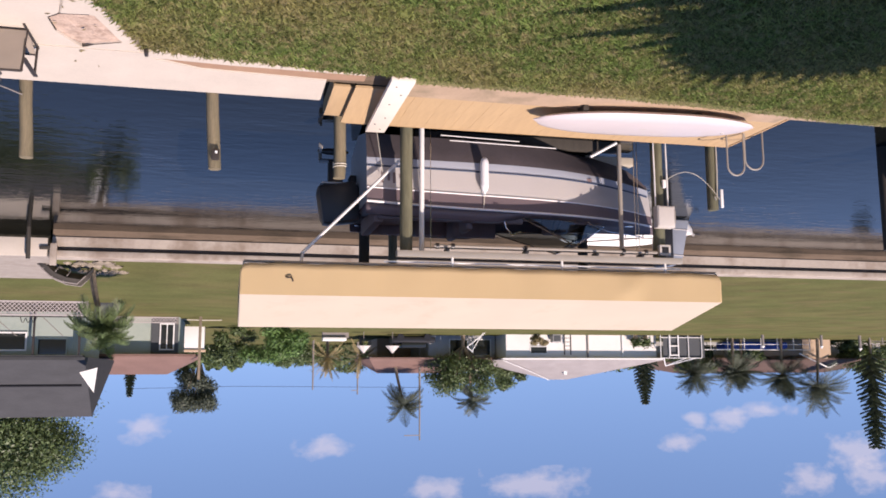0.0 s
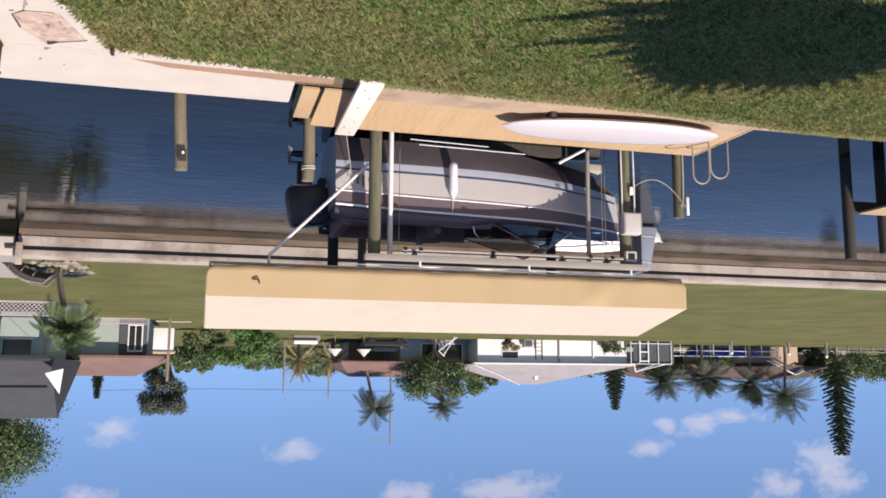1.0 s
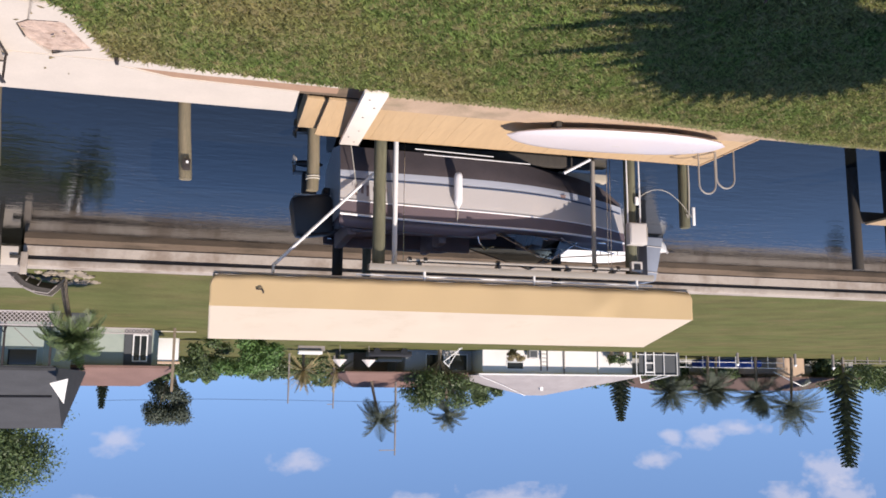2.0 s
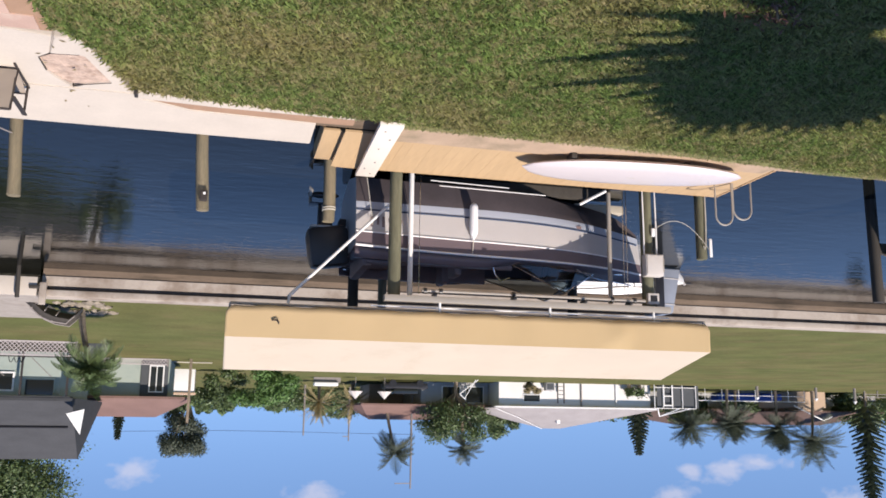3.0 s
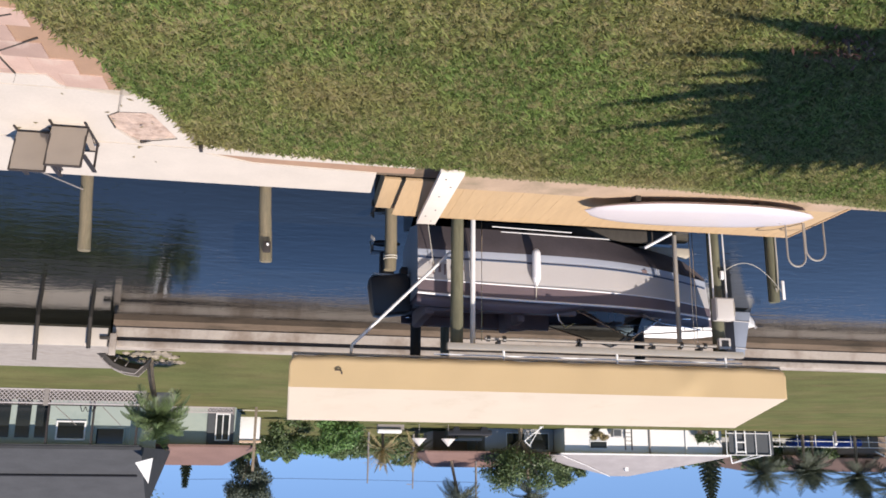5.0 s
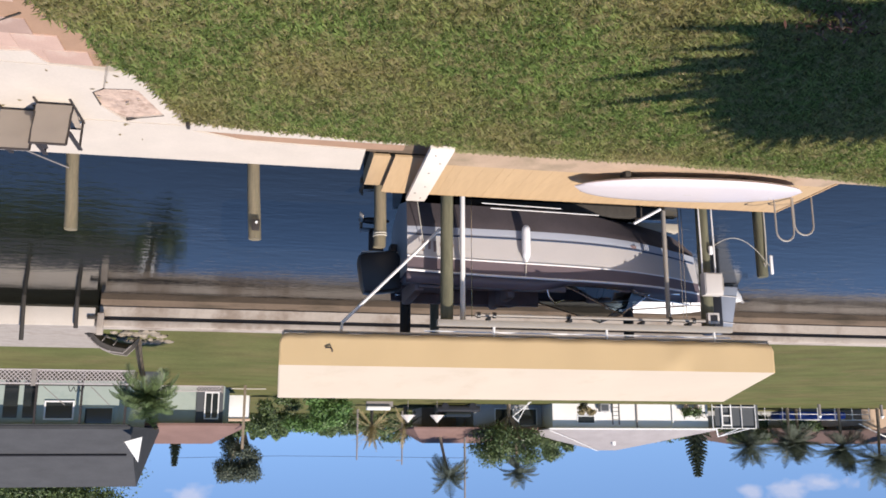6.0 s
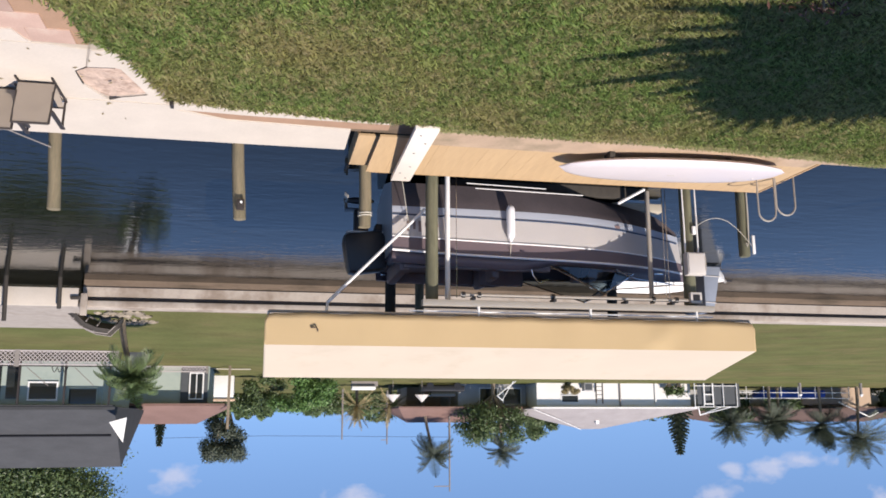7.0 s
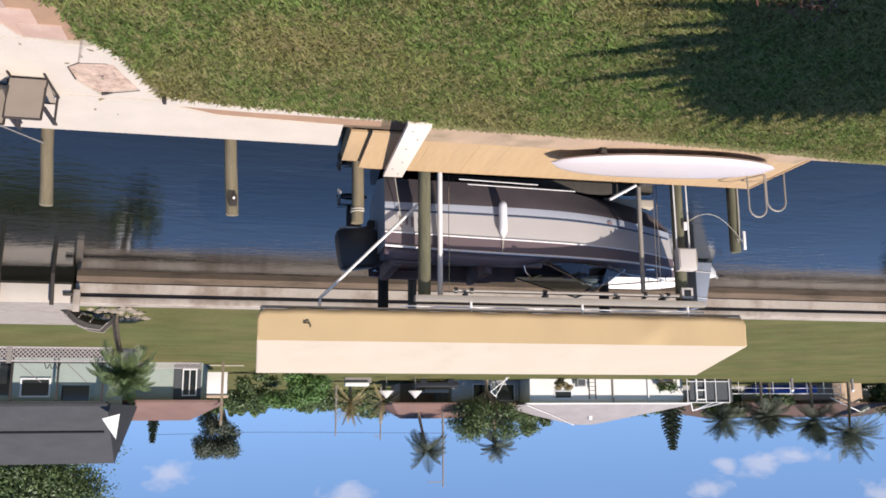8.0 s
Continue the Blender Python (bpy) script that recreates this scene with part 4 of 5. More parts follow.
# ---- vegetation ----
def palm(x, y, h, lean, size, fronds, mat, seed, label, droop=1.0, width=0.05, ground=FAR, trunk=0.13, spiky=False, leafw=0.26, low=-0.55, high=1.15, fill=0.26):
    rnd = random.Random(seed)
    t = thing("palm_tree", (x, y, ground), label, "palm tree", "palms beyond the canal")
    top = Vector((x + lean, y, ground + h))
    n = 9
    pts = [(x + lean * (i / (n - 1)) ** 1.6, y, ground - 0.1 + (h + 0.1) * i / (n - 1)) for i in range(n)]
    part("trunk", tube(pts, trunk, 9, radii=[trunk * (1.35 - 0.5 * i / (n - 1)) for i in range(n)]), "bark", t)
    cloud = []
    for k in range(fronds):
        a = 2 * math.pi * k / fronds + rnd.uniform(-0.3, 0.3)
        up = rnd.uniform(low, high) if not spiky else rnd.uniform(-0.7, 1.4)
        L = size * rnd.uniform(0.8, 1.1)
        out = Vector((math.cos(a), math.sin(a), 0))
        pos, way = top.copy(), (out * math.cos(up) + Vector((0, 0, math.sin(up))))
        seg = 12
        for i in range(seg):
            step = way * (L / seg)
            side = way.cross(Vector((0, 0, 1)))
            side = side.normalized() if side.length > 0.01 else Vector((1, 0, 0))
            f = i / seg
            half = size * (leafw if not spiky else 0.07) * math.sin(math.pi * min(1, f * 0.9 + 0.12)) + 0.05
            nxt = pos + step
            for s in (-1, 1):
                for j in range(2):
                    p0 = pos + step * (j / 2)
                    tip = p0 + side * s * half * rnd.uniform(0.8, 1.1) + way * half * 0.6 - Vector((0, 0, half * 0.45 * droop))
                    cloud.append([p0, p0 + step * fill, tip + step * fill * 0.45, tip])
            cloud.append([pos - side * 0.02, pos + side * 0.02, nxt + side * 0.015, nxt - side * 0.015])
            pos = nxt
            way = (way - Vector((0, 0, 0.13 * droop * (0.4 + f)))).normalized()
    loose("crown", [[tuple(v) for v in q] for q in cloud], mat, t)
    return t


def leafy(name, x, y, z0, h, rx, ry, count, leaf, mat, seed, label, category, trunk=True, ground=FAR, group="", lumps=9):
    """A tree or bush: trunk with limbs and a crown of leaf quads in uneven lumps."""
    rs = np.random.RandomState(seed)
    rnd = random.Random(seed)
    t = thing(name, (x, y, ground), label, category, group)
    centres = []
    for k in range(lumps):
        a, r = rnd.uniform(0, 2 * math.pi), rnd.uniform(0.15, 0.8)
        centres.append((x + math.cos(a) * rx * r, y + math.sin(a) * ry * r, ground + z0 + (h - z0) * rnd.uniform(0.2, 0.82)))
    if trunk:
        part("trunk", tube([(x, y, ground - 0.1), (x + 0.05, y, ground + z0 * 0.6), (x, y, ground + z0 + (h - z0) * 0.3)], 0.16, 9, radii=[0.2, 0.15, 0.1]), "bark", t)
        for c in centres:
            part("limb", tube([(x, y, ground + z0 * 0.8), ((x + c[0]) / 2, (y + c[1]) / 2, (ground + z0 + c[2]) / 2 - 0.1), c], 0.05, 5, radii=[0.08, 0.05, 0.02]), "bark", t)
    c = np.array(centres)[rs.randint(0, lumps, count)]
    d = rs.normal(size=(count, 3))
    d /= np.linalg.norm(d, axis=1)[:, None]
    size = np.array([rx, ry, (h - z0)]) * np.array([0.3, 0.34, 0.17])
    p = c + d * size * (rs.rand(count, 1) ** 0.33) * rs.uniform(0.8, 1.2, (count, 1))
    u = rs.normal(size=(count, 3))
    u /= np.linalg.norm(u, axis=1)[:, None]
    v = np.cross(u, d)
    v /= np.linalg.norm(v, axis=1)[:, None] + 1e-9
    s = leaf * rs.uniform(0.6, 1.3, (count, 1))
    q = np.stack([p - u * s, p + v * s * 0.45, p + u * s, p - v * s * 0.45], 1)
    loose("crown" if trunk else "foliage", q, mat, t)
    return t


def norfolk(x, y, h, r, seed, label, ground=FAR):
    rnd = random.Random(seed)
    t = thing("norfolk_pine", (x, y, ground), label, "pine tree", "norfolk pines")
    part("trunk", tube([(x, y, ground - 0.1), (x, y, ground + h)], 0.12, 8, radii=[0.16, 0.03]), "bark", t)
    cloud = []
    z = 1.5
    while z < h - 0.2:
        f = z / h
        L = r * min(1.0, 0.45 + f * 2) * (1.08 - f * (0.66 if h > 9 else 0.9)) * rnd.uniform(0.85, 1.1)
        for k in range(6):
            a = 2 * math.pi * k / 6 + z * 1.7
            out = Vector((math.cos(a), math.sin(a), 0.42))
            side = Vector((-math.sin(a), math.cos(a), 0))
            base = Vector((x, y, ground + z))
            for i in range(7):
                p = base + out * L * i / 7
                w = 0.14 + 0.16 * L * (1 - abs(i / 7 - 0.5))
                for s in (-1, 1):
                    cloud.append([p, p + out * L / 6, p + out * L / 5 + side * s * w + Vector((0, 0, 0.12)), p + side * s * w * 0.6 + Vector((0, 0, 0.05))])
                cloud.append([p - Vector((0, 0, 0.07)), p + out * L / 6 - Vector((0, 0, 0.07)), p + out * L / 6 + Vector((0, 0, 0.1)), p + Vector((0, 0, 0.1))])
        z += (0.34 + 0.16 * (1 - f)) * min(1, h / 9)
    loose("crown", [[tuple(v) for v in q] for q in cloud], "pine", t)


palm(-14.0, 80, 6.1, -1.1, 2.3, 40, "palmleaf", 1, "tall leaning coconut palm with windblown fronds", 1.1, leafw=0.26, fill=0.3, low=-0.75, high=1.45)
palm(-21.2, 80, 5.7, -0.4, 2.0, 36, "palmleaf", 2, "slender palm above a broad tree", 1.1, leafw=0.26, fill=0.3, low=-0.5, high=1.45)
palm(-8.1, 80, 1.9, 0.0, 2.3, 60, "drypalm", 3, "spiky dry-leaved date palm", 0.5, spiky=True)
palm(-11.4, 82, 1.7, 0.0, 2.2, 54, "drypalm", 4, "small spiky date palm", 0.5, spiky=True)
palm(-44.9, 80, 3.5, 0.2, 2.6, 60, "palmleaf", 5, "bushy palm behind the screened cage", 0.7, leafw=0.25, fill=0.27, high=1.4)
palm(-49.0, 80, 3.3, 0.0, 2.5, 54, "palmleaf", 6, "bushy palm with arching fronds", 0.7, leafw=0.25, fill=0.27, high=1.4)
palm(-50.6, 81, 3.0, 0.0, 2.5, 54, "palmleaf", 7, "bushy palm with arching fronds", 0.7, leafw=0.25, fill=0.27, high=1.4)
palm(-54.6, 80, 3.7, 0.0, 2.8, 60, "palmleaf", 8, "dark palm beside a tan gable", 0.7, leafw=0.25, fill=0.27, high=1.4)
palm(-58.2, 79, 4.7, 0.3, 3.6, 46, "palmleaf", 9, "tall dark palm with a full crown", 0.7, leafw=0.24, fill=0.27, high=1.4)
palm(4.78, 30.4, 1.75, -0.42, 1.3, 44, "leaf", 10, "short bushy palm on the far lawn", 1.5, trunk=0.085, leafw=0.19, fill=0.34, low=-0.3, high=1.4)
norfolk(-65.3, 80, 11.2, 2.0, 11, "tall dark norfolk pine with layered branches")
norfolk(-39.2, 80, 6.6, 1.7, 12, "small norfolk pine behind the white house")
norfolk(8.7, 80, 5.4, 1.0, 13, "slim distant norfolk pine")
leafy("tree", 14.8, 60, 1.5, 12.8, 8.6, 4, 80000, 0.11, "leaf", 14, "large dark shade tree behind the grey roof", "tree", lumps=40)
leafy("tree", 3.0, 78, 2.4, 6.9, 2.8, 2, 12000, 0.11, "palmleaf", 15, "round sabal-like tree with olive crown", "tree", lumps=14)
leafy("bush", -2.8, 62, -0.3, 3.0, 2.6, 1.6, 9000, 0.1, "brightleaf", 16, "bright green rounded shrub", "bush", trunk=False, lumps=12)
leafy("bush", 0.2, 66, -0.4, 2.6, 2.2, 1.5, 3500, 0.13, "leaf", 17, "dark green shrub beside the porch", "bush", trunk=False, lumps=10)
leafy("tree", -20.0, 77, 1.2, 5.9, 4.4, 2.5, 9000, 0.13, "leaf", 18, "broad dark-leaved tree by the house", "tree", lumps=30)
leafy("tree", -24.5, 84, 1.6, 5.0, 4.0, 2, 8000, 0.13, "leaf", 19, "dark foliage behind a rosy roof", "tree", lumps=12)
leafy("tree", -28.5, 90, 2.0, 5.4, 2.2, 2, 2500, 0.17, "leaf", 20, "treetop showing above the grey roof", "tree", lumps=8)
for i, (x, y, h, w, mt) in enumerate(((-5.6, 95, 2.3, 3.5, "leaf"), (-13.5, 100, 2.2, 3.0, "leaf"), (4.5, 70, 3.3, 2.0, "leaf"), (-46.5, 84, 3.6, 4.5, "leaf"), (-54, 86, 2.6, 3.0, "leaf"), (-66, 84, 2.4, 3.0, "leaf"), (-70, 85, 4.0, 5, "leaf"), (-78, 85, 5, 6, "leaf"), (12, 90, 4, 6, "leaf"), (-34, 95, 3.6, 6, "leaf"))):
    leafy("bush", x, y, -0.6, h, w, 2, 3500, 0.17, mt, 30 + i, "dark green hedge foliage in the distance", "bush", trunk=False, lumps=14)

def far_woods():
    """Distant uneven hedge and treetops along the skyline."""
    rs = np.random.RandomState(21)
    n = 90000
    x = rs.uniform(-150, 70, n)
    top = 2.35 + 0.4 * np.sin(x * 0.31) + 0.4 * np.sin(x * 0.83 + 1) + 0.35 * np.sin(x * 2.1 + 2) + 0.25 * np.sin(x * 4.3)
    y = 118 + 4 * rs.normal(size=n)
    z = FAR - 0.4 + np.maximum(0.05, (top + 0.4) * rs.rand(n) ** 0.7)
    p = np.stack([x, y, z], 1)
    u = rs.normal(size=(n, 3))
    u /= np.linalg.norm(u, axis=1)[:, None]
    v = np.cross(u, rs.normal(size=(n, 3)))
    v /= np.linalg.norm(v, axis=1)[:, None]
    s = rs.uniform(0.15, 0.34, (n, 1))
    me = quads(np.stack([p - u * s, p + v * s * 0.5, p + u * s, p - v * s * 0.5], 1))
    me.materials.append(M["leaf"])
    tagged(new("far_woods", me), "uneven green hedge and treetops on the skyline", "foliage", kind="stuff")


far_woods()

# ---- houses ----
def hip_roof(x0, x1, y0, y1, z0, z1, ridge0, ridge1, thick=0.14):
    bm = bmesh.new()
    ym = (y0 + y1) / 2
    v = [bm.verts.new(p) for p in ((x0, y0, z0), (x1, y0, z0), (x1, y1, z0), (x0, y1, z0), (ridge0, ym, z1), (ridge1, ym, z1))]
    w = [bm.verts.new(p) for p in ((x0, y0, z0 - thick), (x1, y0, z0 - thick), (x1, y1, z0 - thick), (x0, y1, z0 - thick))]
    for f in ((v[0], v[1], v[5], v[4]), (v[1], v[2], v[5]), (v[2], v[3], v[4], v[5]), (v[3], v[0], v[4])):
        bm.faces.new(f)
    for i in range(4):
        bm.faces.new((v[i], w[i], w[(i + 1) % 4], v[(i + 1) % 4]))
    bm.faces.new(w)
    bmesh.ops.recalc_face_normals(bm, faces=bm.faces)
    return bm


def window(parent, x0, x1, y, z0, z1, mat="trimwhite", cross=False):
    bm = bmesh.new()
    for a in ((x0 - 0.07, x1 + 0.07, z1, z1 + 0.07), (x0 - 0.07, x1 + 0.07, z0 - 0.07, z0), (x0 - 0.07, x0, z0, z1), (x1, x1 + 0.07, z0, z1)):
        box(a[0], a[1], y - 0.06, y + 0.02, a[2], a[3], 0, bm)
    if cross:
        box((x0 + x1) / 2 - 0.025, (x0 + x1) / 2 + 0.025, y - 0.05, y + 0.02, z0, z1, 0, bm)
    w = part("window", bm, mat, parent, smooth=0)
    part("pane", box(x0, x1, y - 0.02, y - 0.005, z0, z1), "darkglass", w, smooth=0)
    return w


def walls(parent, x0, x1, y0, y1, z0, z1, mat):
    part("wall", box(x0, x1, y0, y0 + 0.2, z0, z1), mat, parent, smooth=0)
    part("wall", box(x0, x1, y1 - 0.2, y1, z0, z1), mat, parent, smooth=0)
    part("wall", box(x0, x0 + 0.2, y0 + 0.2, y1 - 0.2, z0, z1), mat, parent, smooth=0)
    part("wall", box(x1 - 0.2, x1, y0 + 0.2, y1 - 0.2, z0, z1), mat, parent, smooth=0)


G = FAR
green = thing("green_house", (12, 47, G), "pale green single-storey house with a dark grey roof", "house")
walls(green, 7.7, 24, 45.2, 54, G, 3.15, "mint")
part("roof", hip_roof(7.0, 25, 44.5, 55, 3.2, 6.05, 7.3, 20), "roofgrey", green)
bm = bmesh.new()
bm.faces.new([bm.verts.new(p) for p in ((7.15, 44.2, 3.77), (6.38, 44.2, 3.55), (6.5, 44.3, 4.7))])
part("gable_panel", bm, "trimwhite", green, "white gable triangle", smooth=0).modifiers.new("thick", "SOLIDIFY").thickness = 0.08
part("roof_seam", tube([(7.4, 46.6, 4.42), (24, 46.6, 4.42)], 0.05, 6), "black", green, "dark roof seam")
part("soffit", box(7.1, 24.8, 44.52, 45.2, 2.98, 3.05), "roofgrey", green)
window(green, 9.77, 10.97, 45.2, 1.95, 2.7)
window(green, 7.97, 9.2, 45.2, 2.22, 2.93, mat="mint")
for x in (13.13, 12.22, 14.05, 14.95):
    part("porch_opening", box(x, x + 0.62, 45.14, 45.19, 0.95, 2.68), "darkglass", green, "dark screened opening")
part("opening", box(11.42, 11.98, 45.14, 45.19, 0.95, 2.68), "darkglass", green, "dark screened opening")
for x in (7.3, 9.3, 11.3, 14):
    part("porch_post", box(x - 0.045, x + 0.045, 44.56, 44.65, G, 2.98), "bronze", green)
part("hose_coil", tube([(9.2 + 0.35 * f, 44.5, 1.2 + 0.28 * abs(math.sin(f * 4.7))) for f in (i / 10 for i in range(21))], 0.02, 6), "black", green, "drooping dark hose")
part("dark_panel", box(5.8, 6.68, 44.42, 44.5, G, 1.9, 0.02), "screen", green, "dark grey side panel")
# dark sheet stands in for the shade beneath the porch
part("porch_shade_sheet", box(6.9, 24, 44.75, 44.8, G, 0.95), "darkwood", green, "dark sheet drawn for the shaded void under the porch")
part("porch_rail", box(6.9, 24, 43.92, 43.98, 1.2, 1.25), "bronze", green)
part("brace", tube([(8.9, 44.5, 1.25), (8.0, 44.5, 2.1)], 0.02, 6), "pole", green)
part("brace", tube([(11.0, 44.5, 1.25), (10.0, 44.5, 2.1)], 0.02, 6), "pole", green)


def lattice(x0, x1, y, z0, z1, name_label):
    t = thing("lattice_screen", ((x0 + x1) / 2, y, z0), name_label, "lattice", "lattice panels")
    bm = bmesh.new()
    step = 0.19
    h = z1 - z0
    x = x0 - h
    while x < x1:
        for s in (1, -1):
            a = Vector((x, y + 0.012 * s, z0 if s > 0 else z1))
            b = Vector((x + h, y + 0.012 * s, z1 if s > 0 else z0))
            lo, hi = max(0.0, (x0 - x) / h), min(1.0, (x1 - x) / h)
            if hi - lo < 0.05:
                continue
            p, q = a.lerp(b, lo), a.lerp(b, hi)
            n = Vector((0, 0, 0.022))
            vs = [bm.verts.new(v) for v in (p - n, q - n, q + n, p + n)]
            bm.faces.new(vs)
        x += step
    m = part("lattice_sheet", bm, "lattice", t, smooth=0)
    m.modifiers.new("thick", "SOLIDIFY").thickness = 0.01
    for z in (z0, z1):
        part("rail", box(x0, x1, y - 0.03, y + 0.03, z - 0.03, z + 0.03), "lattice", t)
    for k in range(int((x1 - x0) / 2.2) + 1):
        xx = x0 + (x1 - x0) * k / max(1, int((x1 - x0) / 2.2))
        part("post", box(xx - 0.05, xx + 0.05, y - 0.05, y + 0.05, G, z1 + 0.1), "pole", t)


lattice(6.9, 11.2, 43.7, 0.55, 1.17, "weathered grey diamond lattice under the porch")
lattice(11.3, 15.6, 43.7, 0.55, 1.17, "weathered grey diamond lattice under the porch")
lattice(3.5, 7.2, 54.8, 0.55, 0.85, "weathered grey diamond lattice by the screened porch")

porch = thing("porch_house", (5, 58, G), "low grey-green porch house with a rosy roof", "house")
walls(porch, 3.4, 9, 55.2, 61, G, 2.75, "mint")
part("screen_wall", box(3.45, 5.0, 55.12, 55.18, G, 2.7), "screen", porch, "dark screened bay")
part("roof", hip_roof(2.3, 9.6, 54.6, 61.5, 2.85, 3.9, 4.2, 8), "roofred", porch)
window(porch, 3.75, 4.45, 55.1, 0.95, 2.4, cross=True)
shed = thing("white_shed", (3.17, 66, G), "small white shed with a tan roof edge", "shed")
part("body", box(2.27, 4.07, 66, 67.6, G, 2.15, 0.02), "trimwhite", shed)
part("roof", box(2.15, 4.17, 65.9, 67.7, 2.154, 2.3, 0.02), "stuccotan", shed)
part("door", box(2.62, 2.67, 65.97, 65.995, G, 2.1), "pole", shed)
tallpost = solid("timber_post", box(2.1, 2.25, 54.3, 54.45, G, 4.2, 0.01), "bark", "tall brown timber post by the shed", "post")

white = thing("white_house", (-30, 78, G), "long white stucco house with a light grey hip roof", "house")
walls(white, -38.0, -23.4, 75, 84, G, 2.7, "stuccowhite")
part("fascia", box(-38.4, -22.9, 74.48, 74.58, 2.6, 2.74), "trimwhite", white)
part("roof", hip_roof(-38.6, -22.8, 74.6, 85, 2.76, 4.55, -31.0, -29.2), "rooflight", white)
part("barge_board", tube([(-22.9, 74.36, 2.8), (-26.1, 76.95, 3.68), (-29.1, 79.65, 4.58)], 0.03, 6), "trimwhite", white)
part("vent", box(-30.1, -29.8, 77.5, 77.8, 3.7, 4.1), "trimwhite", white)
window(white, -27.2, -25.7, 75, 1.6, 2.15)
part("downpipe", box(-31.2, -31.1, 74.85, 74.98, G, 2.58), "pole", white)
part("downpipe", box(-34.6, -34.5, 74.85, 74.98, G, 2.58), "trimwhite", white)
wing = thing("rosy_house", (-20, 80, G), "dark porch wing with a rosy brown roof", "house")
walls(wing, -23.3, -17, 78, 86, G, 2.6, "stuccogrey")
part("roof", hip_roof(-23.6, -11.5, 77.2, 87, 2.65, 3.9, -21, -13), "roofred", wing)
window(wing, -22.8, -21.2, 78, 0.9, 2.3)
window(wing, -20.6, -19.0, 78, 0.9, 2.3)

cage = thing("screened_cage", (-40, 74, G), "screened pool cage with white aluminium frame", "screen enclosure")
for x in (-37.9, -38.75, -39.7, -40.7, -42.05):
    part("upright", box(x - 0.03, x + 0.03, 73.9, 74.0, G, 2.6), "trimwhite", cage)
for z in (0.72, 2.6):
    part("rail", box(-42.05, -37.9, 73.9, 74.0, z - 0.03, z + 0.03), "trimwhite", cage)
for x in (-38.8, -39.65):
    part("door_stile", box(x - 0.06, x + 0.06, 73.86, 73.895, G, 2.4), "trimwhite", cage)
for z in (1.5, 2.34):
    part("door_rail", box(-39.59, -38.86, 73.86, 73.895, z - 0.05, z + 0.05), "trimwhite", cage)
for a, b in (((-38.2, 2.6), (-39.4, 3.3)), ((-40.4, 2.6), (-39.4, 3.3)), ((-41.4, 2.6), (-39.4, 3.3))):
    part("roof_strut", tube([(a[0], 73.95, a[1]), (b[0], 76, b[1])], 0.05, 6), "trimwhite", cage)
part("screen", box(-42.4, -38.2, 74.05, 74.07, G, 2.55), "screen", cage, "dark insect screen", smooth=0)

rightside = thing("brown_house", (-60, 88, G), "low house with brown tiled roof and tan gable", "house")
walls(rightside, -75, -43, 90, 98, G, 2.4, "stuccogrey")
part("roof", hip_roof(-76, -42.5, 89, 99, 2.45, 4.0, -70, -50), "roofdark", rightside)
part("gable_wall", box(-62.0, -58.6, 82, 89, G, 2.15), "stuccotan", rightside)
part("gable_infill", slab([(-61.6, 82), (-59.2, 82), (-59.2, 89), (-61.6, 89)], 2.154, 2.5), "stuccotan", rightside)
part("gable_roof", hip_roof(-66.6, -58.2, 82.6, 91, 2.6, 3.85, -63.2, -62.0), "roofdark", rightside)
part("barge_board", tube([(-57.65, 81.3, 1.98), (-61.10, 81.3, 3.47), (-62.15, 81.3, 3.05)], 0.07, 6), "trimwhite", rightside)
for x in (-48, -52, -62, -66, -70):
    window(rightside, x - 0.8, x + 0.8, 90, 1.0, 2.2)

tarp = thing("covered_boat", (-53, 83, G), "boat under a bright blue cover behind a rail", "boat")
bm = box(-57.0, -49.5, 82.2, 84, 0.75, 1.5, 0.25)
part("cover", bm, "bluetarp", tarp)
part("stand", box(-56, -50.5, 82.5, 83.7, G, 0.75), "pole", tarp)
rail = thing("white_railing", (-50, 80, G), "white pipe railing by the water", "railing")
for k in range(9):
    part("post", tube([(-58 + k * 1.9, 80, G), (-58 + k * 1.9, 80, 1.65)], 0.035, 6), "trimwhite", rail)
part("top_rail", tube([(-58, 80, 1.65), (-42.8, 80, 1.65)], 0.04, 6), "trimwhite", rail)
part("mid_rail", tube([(-58, 80, 1.1), (-42.8, 80, 1.1)], 0.03, 6), "trimwhite", rail)

# utility poles, wire, sunshades, distant boat
for x, y, top, arm in ((-16.6, 80, 9.98, 0.9), (-7.9, 92, 5.6, 0), (-13.1, 96, 6.2, 0.4)):
    u = thing("utility_pole", (x, y, G), "tall slim utility pole", "utility pole", "utility poles")
    part("mast", tube([(x, y, G - 0.1), (x, y, top)], 0.09, 8, radii=[0.11, 0.07]), "pole", u)
    if arm:
        part("crossarm", box(x - 0.05, x + arm * 1.6, y - 0.04, y + 0.04, top - 0.5, top - 0.42), "pole", u)
solid("overhead_wire", tube([(10, 90, 5.3), (0, 91, 5.15), (-7.9, 92, 5.25), (-13.1, 96, 5.4), (-16.6, 80, 5.2)], 0.018, 5), "black", "thin overhead wire between poles", "wire")
for x in (-12.6, -10.2):
    s = thing("sunshade", (x, 72, G), "pale square patio umbrella", "umbrella", "patio umbrellas")
    bm = bmesh.new()
    bmesh.ops.create_cone(bm, cap_ends=False, segments=8, radius1=0.6, radius2=0.03, depth=0.6, matrix=Matrix.Translation((x, 72, 1.95)))
    part("shade", bm, "greybox", s, smooth=0)
    part("mast", tube([(x, 72, G), (x, 72, 2.2)], 0.03, 6), "pole", s)
far_boat = thing("far_boat", (-7.5, 74, G), "white boat hull stored in a distant yard", "boat")
